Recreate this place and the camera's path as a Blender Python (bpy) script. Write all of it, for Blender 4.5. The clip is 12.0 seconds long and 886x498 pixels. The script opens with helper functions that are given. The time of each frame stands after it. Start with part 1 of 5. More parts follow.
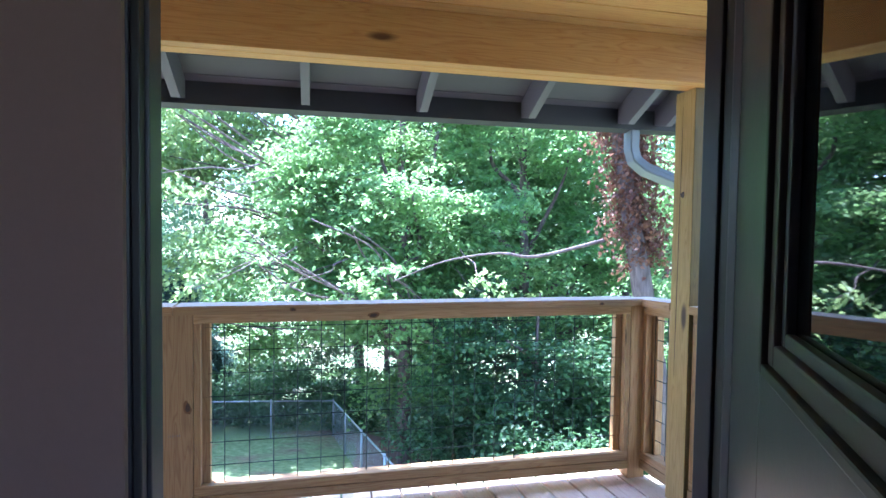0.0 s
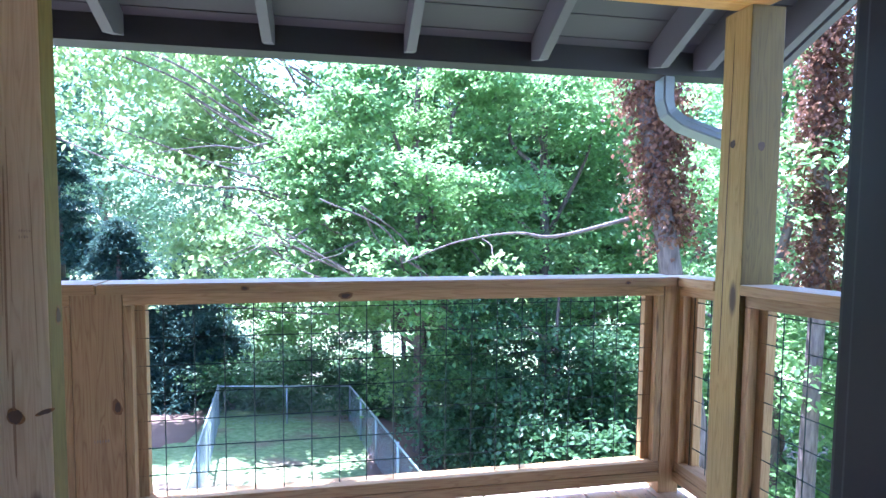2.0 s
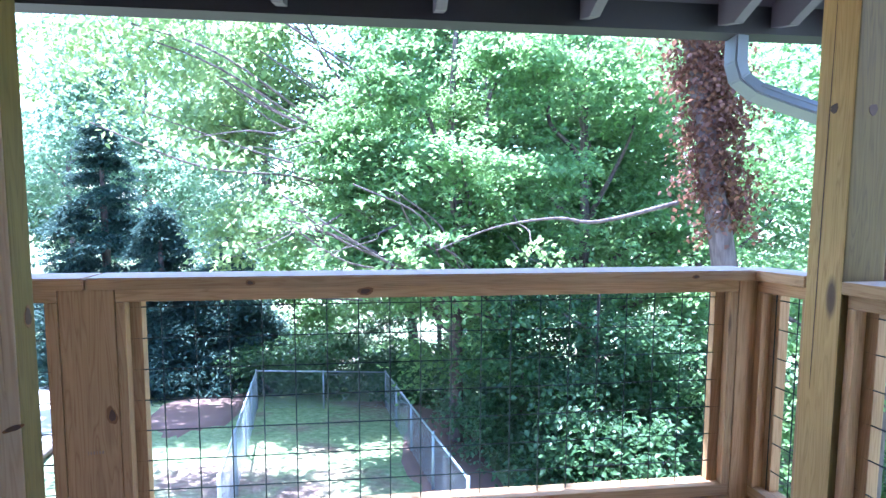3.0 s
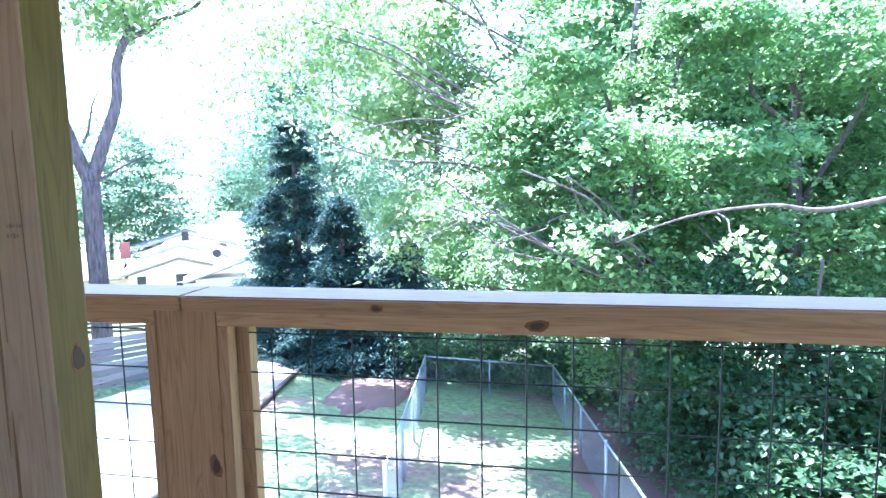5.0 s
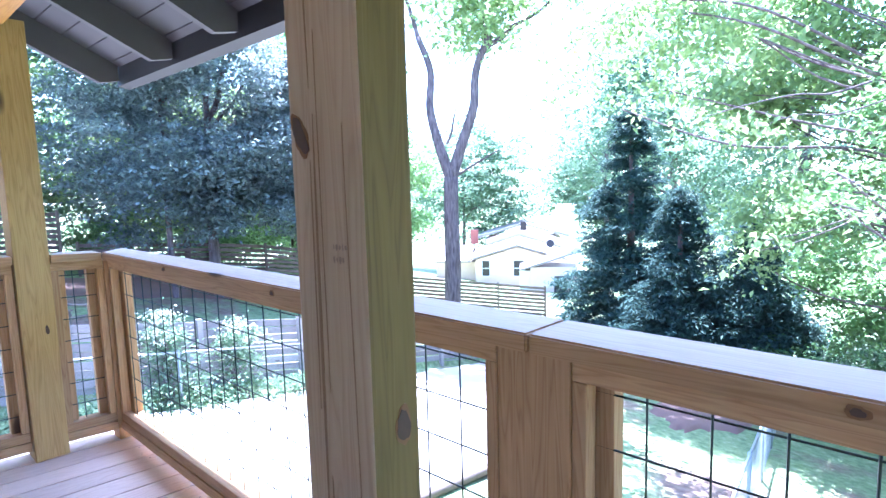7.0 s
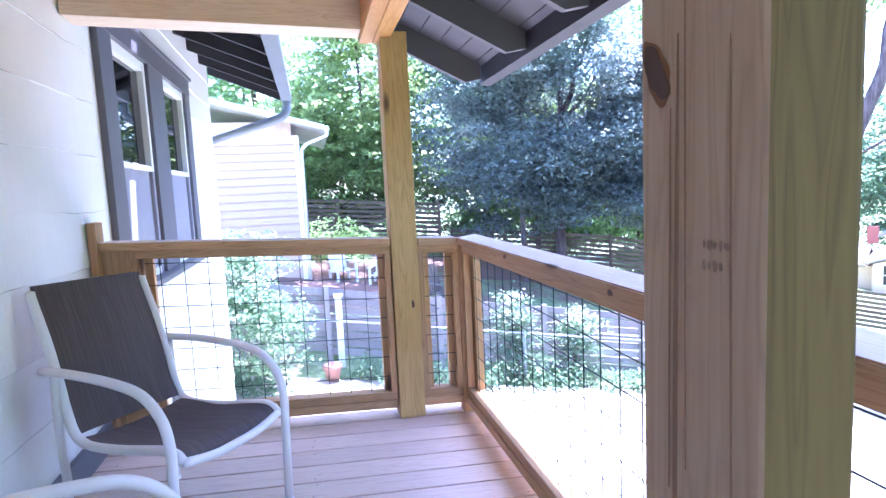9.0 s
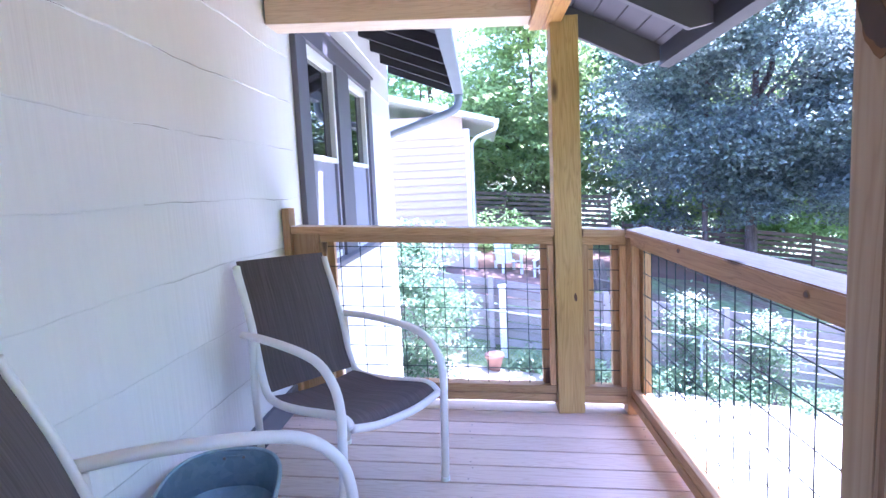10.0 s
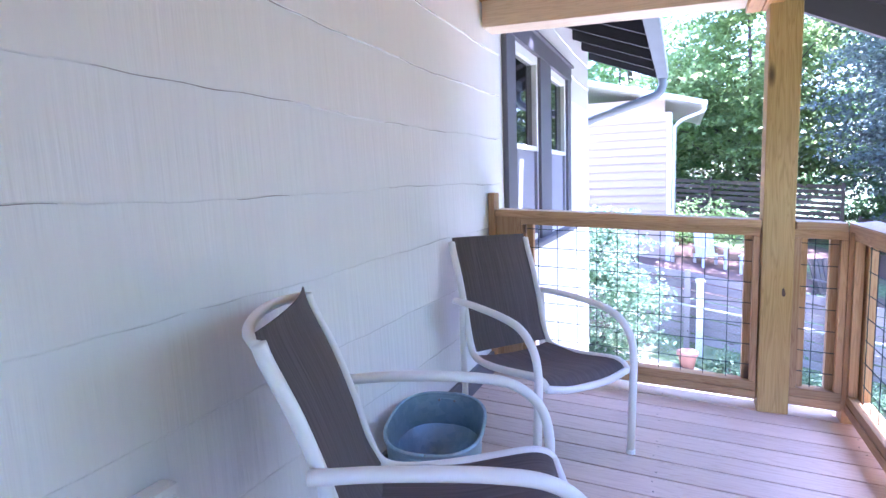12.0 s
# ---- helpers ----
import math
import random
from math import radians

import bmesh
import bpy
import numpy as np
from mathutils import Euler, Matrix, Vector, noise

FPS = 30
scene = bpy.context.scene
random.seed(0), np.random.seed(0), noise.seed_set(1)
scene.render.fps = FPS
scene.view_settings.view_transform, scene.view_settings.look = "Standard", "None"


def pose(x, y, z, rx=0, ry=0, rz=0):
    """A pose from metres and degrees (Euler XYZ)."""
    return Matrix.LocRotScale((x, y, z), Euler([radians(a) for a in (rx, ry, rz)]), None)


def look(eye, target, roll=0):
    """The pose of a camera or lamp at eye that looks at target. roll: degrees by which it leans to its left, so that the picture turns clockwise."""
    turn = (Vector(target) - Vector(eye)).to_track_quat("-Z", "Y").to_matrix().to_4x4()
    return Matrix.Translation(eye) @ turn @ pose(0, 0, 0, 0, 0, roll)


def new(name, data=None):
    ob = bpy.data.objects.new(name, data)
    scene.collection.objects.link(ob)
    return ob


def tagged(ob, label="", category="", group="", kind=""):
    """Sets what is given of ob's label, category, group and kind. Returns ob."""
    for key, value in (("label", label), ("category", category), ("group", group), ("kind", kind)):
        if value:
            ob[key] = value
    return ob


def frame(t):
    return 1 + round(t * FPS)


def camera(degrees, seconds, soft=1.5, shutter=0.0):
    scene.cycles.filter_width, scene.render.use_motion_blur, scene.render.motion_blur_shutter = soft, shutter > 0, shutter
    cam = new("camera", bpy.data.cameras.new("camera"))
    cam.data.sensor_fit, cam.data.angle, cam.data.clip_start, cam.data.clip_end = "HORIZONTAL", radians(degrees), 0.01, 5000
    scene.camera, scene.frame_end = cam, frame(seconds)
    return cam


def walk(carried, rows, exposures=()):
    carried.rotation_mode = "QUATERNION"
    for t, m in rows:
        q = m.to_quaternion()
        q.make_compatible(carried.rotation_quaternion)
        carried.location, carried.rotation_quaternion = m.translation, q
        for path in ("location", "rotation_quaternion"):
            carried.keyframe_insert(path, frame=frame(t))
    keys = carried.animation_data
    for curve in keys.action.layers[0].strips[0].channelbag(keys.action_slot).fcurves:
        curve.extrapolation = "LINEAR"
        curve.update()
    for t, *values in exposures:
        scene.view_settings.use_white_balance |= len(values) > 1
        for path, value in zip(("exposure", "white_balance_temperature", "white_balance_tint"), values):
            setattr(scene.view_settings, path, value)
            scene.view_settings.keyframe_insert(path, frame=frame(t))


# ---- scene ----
cam = camera(76.32, 12.0)
PATH = [
    (0.0, pose(0.595, -0.889, 1.308, 87.79, -0.79, -12.78)),
    (0.5, pose(0.639, -0.805, 1.279, 87.63, -0.75, -12.45)),
    (1.0, pose(0.702, -0.692, 1.251, 87.33, -0.69, -12.03)),
    (1.5, pose(0.764, -0.571, 1.229, 86.86, -0.62, -11.48)),
    (2.0, pose(0.835, -0.431, 1.215, 86.26, -0.57, -10.56)),
    (2.5, pose(0.888, -0.291, 1.204, 85.48, -0.45, -8.93)),
    (4.5, pose(0.905, 0.358, 1.215, 83.49, 0.62, 3.92)),
    (5.0, pose(0.877, 0.490, 1.211, 83.47, 0.90, 10.03)),
    (5.5, pose(0.811, 0.617, 1.222, 83.31, 1.08, 17.58)),
    (6.0, pose(0.752, 0.713, 1.225, 83.22, 1.22, 25.85)),
    (6.5, pose(0.664, 0.804, 1.224, 83.25, 1.38, 33.99)),
    (7.0, pose(0.585, 0.863, 1.231, 83.42, 1.54, 42.75)),
    (9.0, pose(0.373, 0.998, 1.208, 83.80, 2.69, 76.87)),
    (9.5, pose(0.362, 1.011, 1.198, 83.93, 2.74, 85.77)),
    (10.0, pose(0.356, 1.017, 1.191, 83.84, 2.61, 93.77)),
    (10.5, pose(0.382, 1.017, 1.186, 83.66, 2.43, 100.46)),
    (11.0, pose(0.434, 1.011, 1.192, 83.43, 2.26, 105.64)),
    (11.5, pose(0.515, 1.009, 1.194, 83.29, 2.05, 109.76)),
    (12.0, pose(0.601, 1.015, 1.199, 83.16, 1.92, 112.78)),
]
EXPOSURES = [(0.0, 3.15, 4980, 16), (1.0, 3.2, 4960, 16), (2.5, 3.2, 4900, 19), (4.5, 3.36, 4930, 18), (7.0, 3.45, 4960, 23), (9.0, 3.5, 5020, 34), (12.0, 3.52, 5030, 38)]
walk(cam, PATH, EXPOSURES)

# ---- light ----
SUN_ELEV, SUN_AZ = radians(70.5), radians(-33)   # azimuth turned from +y towards +x
world = bpy.data.worlds.new("sky")
scene.world = world
world.use_nodes = True
wn = world.node_tree
sky = wn.nodes.new("ShaderNodeTexSky")
sky.sky_type, sky.sun_disc = "NISHITA", False
sky.sun_elevation, sky.sun_rotation = SUN_ELEV, SUN_AZ
wn.nodes["Background"].inputs["Strength"].default_value = 0.15
wn.links.new(sky.outputs[0], wn.nodes["Background"].inputs["Color"])
sun_data = bpy.data.lights.new("sun", "SUN")
sun_data.energy, sun_data.angle, sun_data.color = 4.5, radians(0.6), (1.0, 0.97, 0.91)
sun = new("sun", sun_data)
sun_dir = Vector((math.cos(SUN_ELEV) * math.sin(SUN_AZ), math.cos(SUN_ELEV) * math.cos(SUN_AZ), math.sin(SUN_ELEV)))
sun.matrix_world = look(sun_dir * 40, (0, 0, 0))

# ---- materials ----
RNG = np.random.default_rng(7)


class Mat:
    """A small builder for a node material."""

    def __init__(self, name, rough=0.7, metal=0.0, spec=0.4):
        self.m = bpy.data.materials.new(name)
        self.m.use_nodes = True
        self.t = self.m.node_tree
        self.b = self.t.nodes["Principled BSDF"]
        self.b.inputs["Roughness"].default_value = rough
        self.b.inputs["Metallic"].default_value = metal
        self.b.inputs["Specular IOR Level"].default_value = spec

    def n(self, kind, **kw):
        node = self.t.nodes.new("ShaderNode" + kind)
        for k, v in kw.items():
            node.inputs[k].default_value = v
        return node

    def ln(self, a, b):
        self.t.links.new(a, b)

    def coords(self, scale, kind="Object"):
        tc = self.n("TexCoord")
        mp = self.n("Mapping")
        mp.inputs["Scale"].default_value = scale
        self.ln(tc.outputs[kind], mp.inputs["Vector"])
        return mp.outputs[0]

    def noise(self, vec, scale, detail=4.0, rough=0.55, dist=0.0):
        nz = self.n("TexNoise", Scale=scale, Detail=detail, Roughness=rough, Distortion=dist)
        self.ln(vec, nz.inputs["Vector"])
        return nz.outputs["Fac"]

    def ramp(self, fac, stops):
        r = self.n("ValToRGB")
        el = r.color_ramp.elements
        while len(el) < len(stops):
            el.new(0.5)
        for e, (p, c) in zip(el, stops):
            e.position, e.color = p, (*c, 1) if len(c) == 3 else c
        self.ln(fac, r.inputs[0])
        return r.outputs[0]

    def mix(self, fac, a, b, blend="MIX"):
        mx = self.n("Mix")
        mx.data_type, mx.blend_type = "RGBA", blend
        for sock, v in ((mx.inputs[0], fac), (mx.inputs[6], a), (mx.inputs[7], b)):
            if isinstance(v, (int, float)):
                sock.default_value = v
            elif isinstance(v, tuple):
                sock.default_value = (*v, 1)
            else:
                self.ln(v, sock)
        return mx.outputs[2]

    def math(self, op, a, b=0.5):
        md = self.n("Math")
        md.operation = op
        for sock, v in ((md.inputs[0], a), (md.inputs[1], b)):
            if isinstance(v, (int, float)):
                sock.default_value = v
            else:
                self.ln(v, sock)
        return md.outputs[0]

    def color(self, c):
        if isinstance(c, tuple):
            self.b.inputs["Base Color"].default_value = (*c, 1)
        else:
            self.ln(c, self.b.inputs["Base Color"])
        return self

    def bump(self, h, strength=0.3, dist=0.002):
        bp = self.n("Bump", Strength=strength, Distance=dist)
        self.ln(h, bp.inputs["Height"])
        self.ln(bp.outputs[0], self.b.inputs["Normal"])
        return self

    def roughness(self, f, lo, hi):
        mr = self.n("MapRange")
        mr.inputs["To Min"].default_value, mr.inputs["To Max"].default_value = lo, hi
        self.ln(f, mr.inputs["Value"])
        self.ln(mr.outputs[0], self.b.inputs["Roughness"])
        return self

    def rand(self):
        return self.n("ObjectInfo").outputs["Random"]

    def island(self):
        return self.n("NewGeometry").outputs["Random Per Island"]


def wood(name, axis, dark, mid, light, knot, rough=0.65, knots=True, tone=0.18):
    """Sawn softwood with grain along one axis, knots and board-to-board tone."""
    w = Mat(name, rough, spec=0.5)
    long, across = 1.0, 16.0
    sc = [across] * 3
    sc[axis] = long
    tc = w.n("TexCoord")
    off = w.n("VectorMath")
    off.operation = "ADD"
    cmb = w.n("CombineXYZ")
    r = w.rand()
    for i, k in enumerate((7.3, 11.1, 3.7)):
        w.ln(w.math("MULTIPLY", r, k), cmb.inputs[i])
    w.ln(tc.outputs["Object"], off.inputs[0])
    w.ln(cmb.outputs[0], off.inputs[1])
    mp = w.n("Mapping")
    mp.inputs["Scale"].default_value = sc
    w.ln(off.outputs[0], mp.inputs["Vector"])
    rings = w.noise(mp.outputs[0], 1.6, 2.0, 0.5, 0.6)
    bands = w.math("FRACT", w.math("MULTIPLY", rings, 9.0))
    sc2 = [90.0] * 3
    sc2[axis] = 3.0
    mp2 = w.n("Mapping")
    mp2.inputs["Scale"].default_value = sc2
    w.ln(off.outputs[0], mp2.inputs["Vector"])
    fine = w.noise(mp2.outputs[0], 1.5, 3.0)
    col = w.ramp(bands, [(0.0, mid), (0.55, light), (0.9, dark), (1.0, mid)])
    col = w.mix(0.35, col, w.ramp(fine, [(0.3, dark), (0.7, light)]))
    stain = w.noise(off.outputs[0], 2.2, 3.0)
    col = w.mix(w.math("MULTIPLY", stain, 0.5), col, mid)
    if knots:
        sk = [5.5] * 3
        sk[axis] = 1.7
        mk = w.n("Mapping")
        mk.inputs["Scale"].default_value = sk
        w.ln(off.outputs[0], mk.inputs["Vector"])
        vo = w.n("TexVoronoi", Scale=1.0, Randomness=1.0)
        w.ln(mk.outputs[0], vo.inputs["Vector"])
        km = w.ramp(vo.outputs["Distance"], [(0.0, (1, 1, 1)), (0.07, (0.9, 0.9, 0.9)), (0.13, (0, 0, 0))])
        col = w.mix(km, col, knot)
    tint = w.math("ADD", w.math("MULTIPLY", r, tone * 2), 1.0 - tone)
    hsv = w.n("HueSaturation")
    w.ln(col, hsv.inputs["Color"])
    w.ln(tint, hsv.inputs["Value"])
    w.color(hsv.outputs[0]).bump(w.math("ADD", w.math("MULTIPLY", bands, 0.5), fine), 0.25, 0.0015)
    w.roughness(fine, rough - 0.08, rough + 0.12)
    return w.m


KNOT = (0.075, 0.04, 0.025)
PINE = [wood("lumber_" + "xyz"[a], a, (0.27, 0.135, 0.055), (0.41, 0.235, 0.105), (0.51, 0.32, 0.155), KNOT, tone=0.16) for a in range(3)]
GREEN = [wood("treated_" + "xyz"[a], a, (0.36, 0.245, 0.15), (0.44, 0.315, 0.20), (0.51, 0.385, 0.255), KNOT, tone=0.08) for a in range(3)]
GOLD = [wood("golden_treated_" + "xyz"[a], a, (0.31, 0.175, 0.05), (0.45, 0.28, 0.09), (0.54, 0.36, 0.14), KNOT, tone=0.08) for a in range(3)]
CEIL = wood("ceiling_pine", 0, (0.46, 0.18, 0.04), (0.58, 0.275, 0.07), (0.66, 0.36, 0.115), (0.12, 0.04, 0.015), 0.42)
DECK = wood("deck_board", 1, (0.46, 0.34, 0.265), (0.57, 0.44, 0.36), (0.64, 0.51, 0.425), (0.16, 0.10, 0.075), 0.6, tone=0.07)
GREYWOOD = wood("weathered_board", 1, (0.17, 0.15, 0.15), (0.25, 0.23, 0.23), (0.33, 0.30, 0.30), (0.08, 0.07, 0.06), 0.85, tone=0.25)
FENCEWOOD = wood("fence_board", 1, (0.08, 0.06, 0.05), (0.13, 0.10, 0.085), (0.19, 0.15, 0.13), (0.04, 0.03, 0.03), 0.85, tone=0.25)


def paint(name, col, rough=0.5, vary=0.12, scale=3.0, grain=None, bump=0.2, depth=0.0012):
    p = Mat(name, rough)
    vec = p.coords((1, 1, 1))
    big = p.noise(vec, scale, 4.0)
    c = p.mix(big, tuple(k * (1 - vary) for k in col), tuple(min(1, k * (1 + vary)) for k in col))
    fine_vec = p.coords(grain or (60, 60, 60))
    fine = p.noise(fine_vec, 1.0, 3.0)
    c = p.mix(p.math("MULTIPLY", fine, 0.25), c, tuple(k * 0.75 for k in col))
    p.color(c).bump(fine, bump, depth).roughness(big, rough - 0.08, rough + 0.1)
    return p.m


# olive treated timber, darkened in its colour for the shade on that face
OLIVE_SHADED = wood("olive_treated_shaded", 2, (0.095, 0.058, 0.012), (0.14, 0.09, 0.019), (0.18, 0.12, 0.03), KNOT, tone=0.05)
# end beam lumber, lightened in colour for the strong light that falls there
PALE_LIT = wood("lit_lumber", 1, (0.50, 0.36, 0.25), (0.62, 0.48, 0.36), (0.70, 0.57, 0.45), KNOT, tone=0.05)
# pale lumber whose colour carries the sky's light on the cap tops
SKYLIT = [wood("skylit_" + "xyz"[a], a, (0.45, 0.34, 0.26), (0.57, 0.46, 0.38), (0.66, 0.55, 0.47), KNOT, tone=0.04) for a in range(2)]
EARTH = paint("bare_earth", (0.17, 0.105, 0.09), 0.95, 0.3, 1.5, (12, 12, 12), 0.8)
SIDING = paint("siding_paint", (0.78, 0.77, 0.76), 0.6, 0.05, 1.5, (55, 55, 1.6), 1.0, 0.003)
ENDTAILS = paint("end_tail_paint", (0.08, 0.072, 0.086), 0.6, 0.12)
TAILS = paint("tail_paint", (0.105, 0.095, 0.115), 0.6, 0.1)
CRACK = paint("paint_crack", (0.26, 0.21, 0.19), 0.8, 0.5, 30.0)
TRIM = paint("grey_trim_paint", (0.13, 0.125, 0.15), 0.45, 0.1)
FRAMEPAINT = paint("frame_paint", (0.042, 0.034, 0.045), 0.4, 0.12)
DOORPAINT = paint("door_paint", (0.075, 0.07, 0.082), 0.35, 0.08)
ROOMTRIM = paint("brown_bead", (0.085, 0.06, 0.055), 0.4, 0.2)
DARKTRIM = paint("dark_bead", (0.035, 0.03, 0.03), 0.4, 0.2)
EAVEPAINT = paint("eave_paint", (0.030, 0.028, 0.035), 0.55, 0.15)
SOFFIT = paint("soffit_paint", (0.058, 0.051, 0.066), 0.6, 0.12, 4.0, (3, 60, 60))
GUTTER = paint("gutter_metal", (0.16, 0.18, 0.21), 0.4, 0.08)
WHITE = paint("white_paint", (0.78, 0.78, 0.78), 0.45, 0.05)
ROOM = paint("room_plaster", (0.33, 0.20, 0.165), 0.8, 0.05)
ROOMFLOOR = paint("room_floor", (0.14, 0.09, 0.06), 0.5, 0.2)
TUBE = paint("chair_enamel", (0.78, 0.76, 0.74), 0.35, 0.05)
PEACH = paint("neighbour_siding", (0.50, 0.37, 0.285), 0.6, 0.05)
TAN = paint("stucco", (0.74, 0.58, 0.49), 0.8, 0.06)
SHINGLE = paint("roof_shingle", (0.30, 0.27, 0.26), 0.9, 0.25, 2.0, (9, 9, 9), 0.5)
BRICK = paint("chimney_brick", (0.35, 0.12, 0.09), 0.85, 0.2, 4.0)
POTCLAY = paint("terracotta", (0.34, 0.19, 0.15), 0.85, 0.2, 8.0)
PLASTIC = paint("outlet_plastic", (0.8, 0.79, 0.77), 0.35, 0.03)
INK = paint("stamp_ink", (0.31, 0.22, 0.16), 0.7, 0.3)
NAIL = Mat("nail_head", 0.45, 0.8).color((0.30, 0.27, 0.25)).m
WIRE = Mat("coated_wire", 0.45, 0.6).color((0.035, 0.05, 0.05)).m
CHAIN = Mat("galvanised_wire", 0.45, 0.6).color((0.34, 0.37, 0.41)).m

gv = Mat("galvanised_steel", 0.45, 0.55)
vec = gv.coords((1, 1, 1))
vor = gv.n("TexVoronoi", Scale=45.0)
gv.ln(vec, vor.inputs["Vector"])
gv.color(gv.mix(vor.outputs["Color"], (0.22, 0.32, 0.38), (0.30, 0.40, 0.46))).roughness(gv.noise(vec, 8.0), 0.36, 0.55)
GALV = gv.m

sl = Mat("sling_fabric", 0.8, spec=0.25)
weave = sl.noise(sl.coords((150, 3.5, 3.5)), 1.0, 3.0, 0.6)
weave2 = sl.noise(sl.coords((14, 500, 500)), 1.0, 2.0)
broad = sl.noise(sl.coords((1, 1, 1)), 5.0)
sc_ = sl.mix(weave, (0.012, 0.009, 0.009), (0.19, 0.15, 0.145))
sc_ = sl.mix(sl.math("MULTIPLY", weave2, 0.4), sc_, (0.10, 0.085, 0.085))
sl.color(sl.mix(sl.math("MULTIPLY", broad, 0.3), sc_, (0.075, 0.06, 0.06))).bump(sl.math("ADD", weave, weave2), 0.5, 0.001)
SLING = sl.m

gl = Mat("window_glass", 0.02, spec=0.6)
gl.color((0.02, 0.025, 0.03))
gl.b.inputs["Alpha"].default_value = 1.0
gl.b.inputs["Transmission Weight"].default_value = 0.85
gl.b.inputs["IOR"].default_value = 1.9
GLASS = gl.m
SCREEN = paint("insect_screen", (0.27, 0.27, 0.33), 0.5, 0.06, 6.0, (300, 300, 300))


def leaf(name, dark, light, shine=0.35, thru=0.45):
    """Leaves that vary one by one, and let some light through."""
    f = Mat(name, 0.45, spec=shine)
    r = f.island()
    col = f.ramp(r, [(0.0, dark), (0.6, tuple((a + b) / 2 for a, b in zip(dark, light))), (1.0, light)])
    patch = f.noise(f.coords((1, 1, 1)), 0.6, 2.0)
    col = f.mix(f.math("MULTIPLY", patch, 0.6), col, dark)
    f.color(col)
    tr = f.n("BsdfTranslucent")
    warm = f.mix(0.5, col, tuple(min(1, k * 1.6) for k in light))
    f.ln(warm, tr.inputs["Color"])
    mx = f.n("MixShader")
    mx.inputs[0].default_value = thru
    f.ln(f.b.outputs[0], mx.inputs[1])
    f.ln(tr.outputs[0], mx.inputs[2])
    f.ln(mx.outputs[0], f.t.nodes["Material Output"].inputs["Surface"])
    return f.m


LEAF = leaf("maple_leaf", (0.087, 0.173, 0.070), (0.30, 0.445, 0.175), thru=0.5)
# paler leaf; on the sunlit maples its colour also stands in for sunshine
LEAFPALE = leaf("pale_leaf", (0.13, 0.215, 0.085), (0.37, 0.46, 0.19), thru=0.5)
LEAFFAR = leaf("far_leaf", (0.075, 0.14, 0.085), (0.22, 0.32, 0.19), thru=0.45)
LEAFPURPLE = leaf("purple_leaf", (0.050, 0.075, 0.072), (0.32, 0.38, 0.37), 0.15, 0.38)
NEEDLE = leaf("conifer_needle", (0.03, 0.065, 0.062), (0.10, 0.155, 0.13), 0.03, 0.2)
DEADIVY = leaf("dead_ivy", (0.08, 0.035, 0.024), (0.25, 0.125, 0.085), 0.2, 0.3)
# darker copy of the maple leaf, with the canopy's shade in its colour
LEAFSHADED = leaf("shaded_leaf", (0.03, 0.075, 0.035), (0.11, 0.20, 0.085), thru=0.4)
FLOWER = leaf("white_blossom", (0.35, 0.42, 0.28), (0.75, 0.78, 0.66), 0.3, 0.3)

bk = Mat("bark", 0.9, spec=0.2)
bv = bk.noise(bk.coords((14, 14, 2.5)), 1.0, 5.0)
bk.color(bk.ramp(bv, [(0.3, (0.07, 0.05, 0.05)), (0.7, (0.22, 0.17, 0.17))])).bump(bv, 0.8, 0.02)
BARK = bk.m

gd = Mat("ground_cover", 0.95, spec=0.15)
gvec = gd.coords((1, 1, 1))
ga = gd.noise(gvec, 0.35, 5.0, 0.6)
gb = gd.noise(gvec, 6.0, 5.0, 0.65)
gcol = gd.ramp(gb, [(0.3, (0.11, 0.16, 0.075)), (0.55, (0.20, 0.26, 0.13)), (0.75, (0.33, 0.36, 0.22))])
bare = gd.ramp(gb, [(0.3, (0.13, 0.085, 0.07)), (0.7, (0.25, 0.19, 0.15))])
gd.color(gd.mix(gd.ramp(ga, [(0.5, (0, 0, 0)), (0.62, (1, 1, 1))]), gcol, bare)).bump(gb, 0.9, 0.05)
GROUND = gd.m
GRAVEL = paint("pale_gravel", (0.50, 0.46, 0.42), 0.95, 0.2, 1.2, (18, 18, 18), 0.8)

# ---- builders ----


def link_mesh(name, bm, mat, smooth=False):
    me = bpy.data.meshes.new(name)
    bm.to_mesh(me)
    bm.free()
    for m in (mat if isinstance(mat, (list, tuple)) else [mat]):
        me.materials.append(m)
    if smooth:
        me.polygons.foreach_set("use_smooth", [True] * len(me.polygons))
    return new(name, me)


def part(name, bm, mat, parent, label="", smooth=False):
    ob = link_mesh(name, bm, mat, smooth)
    ob.parent = parent
    if label:
        tagged(ob, label)
    return ob


def thing(name, label, category, at=(0, 0, 0), turn=0.0, group="", kind=""):
    ob = new(name)
    ob.empty_display_size = 0.1
    ob.matrix_world = pose(*at, 0, 0, turn)
    return tagged(ob, label, category, group, kind)


def box(size, at=(0, 0, 0), bevel=0.0):
    """A bmesh box of that size whose middle is at a place, with softened edges."""
    bm = bmesh.new()
    bmesh.ops.create_cube(bm, size=1)
    bmesh.ops.scale(bm, vec=size, verts=bm.verts)
    if bevel:
        bmesh.ops.bevel(bm, geom=bm.edges[:], offset=bevel, segments=2, affect="EDGES", profile=0.6)
    bmesh.ops.translate(bm, vec=at, verts=bm.verts)
    return bm


def span(x0, x1, y0, y1, z0, z1, bevel=0.0):
    return box((x1 - x0, y1 - y0, z1 - z0), ((x0 + x1) / 2, (y0 + y1) / 2, (z0 + z1) / 2), bevel)


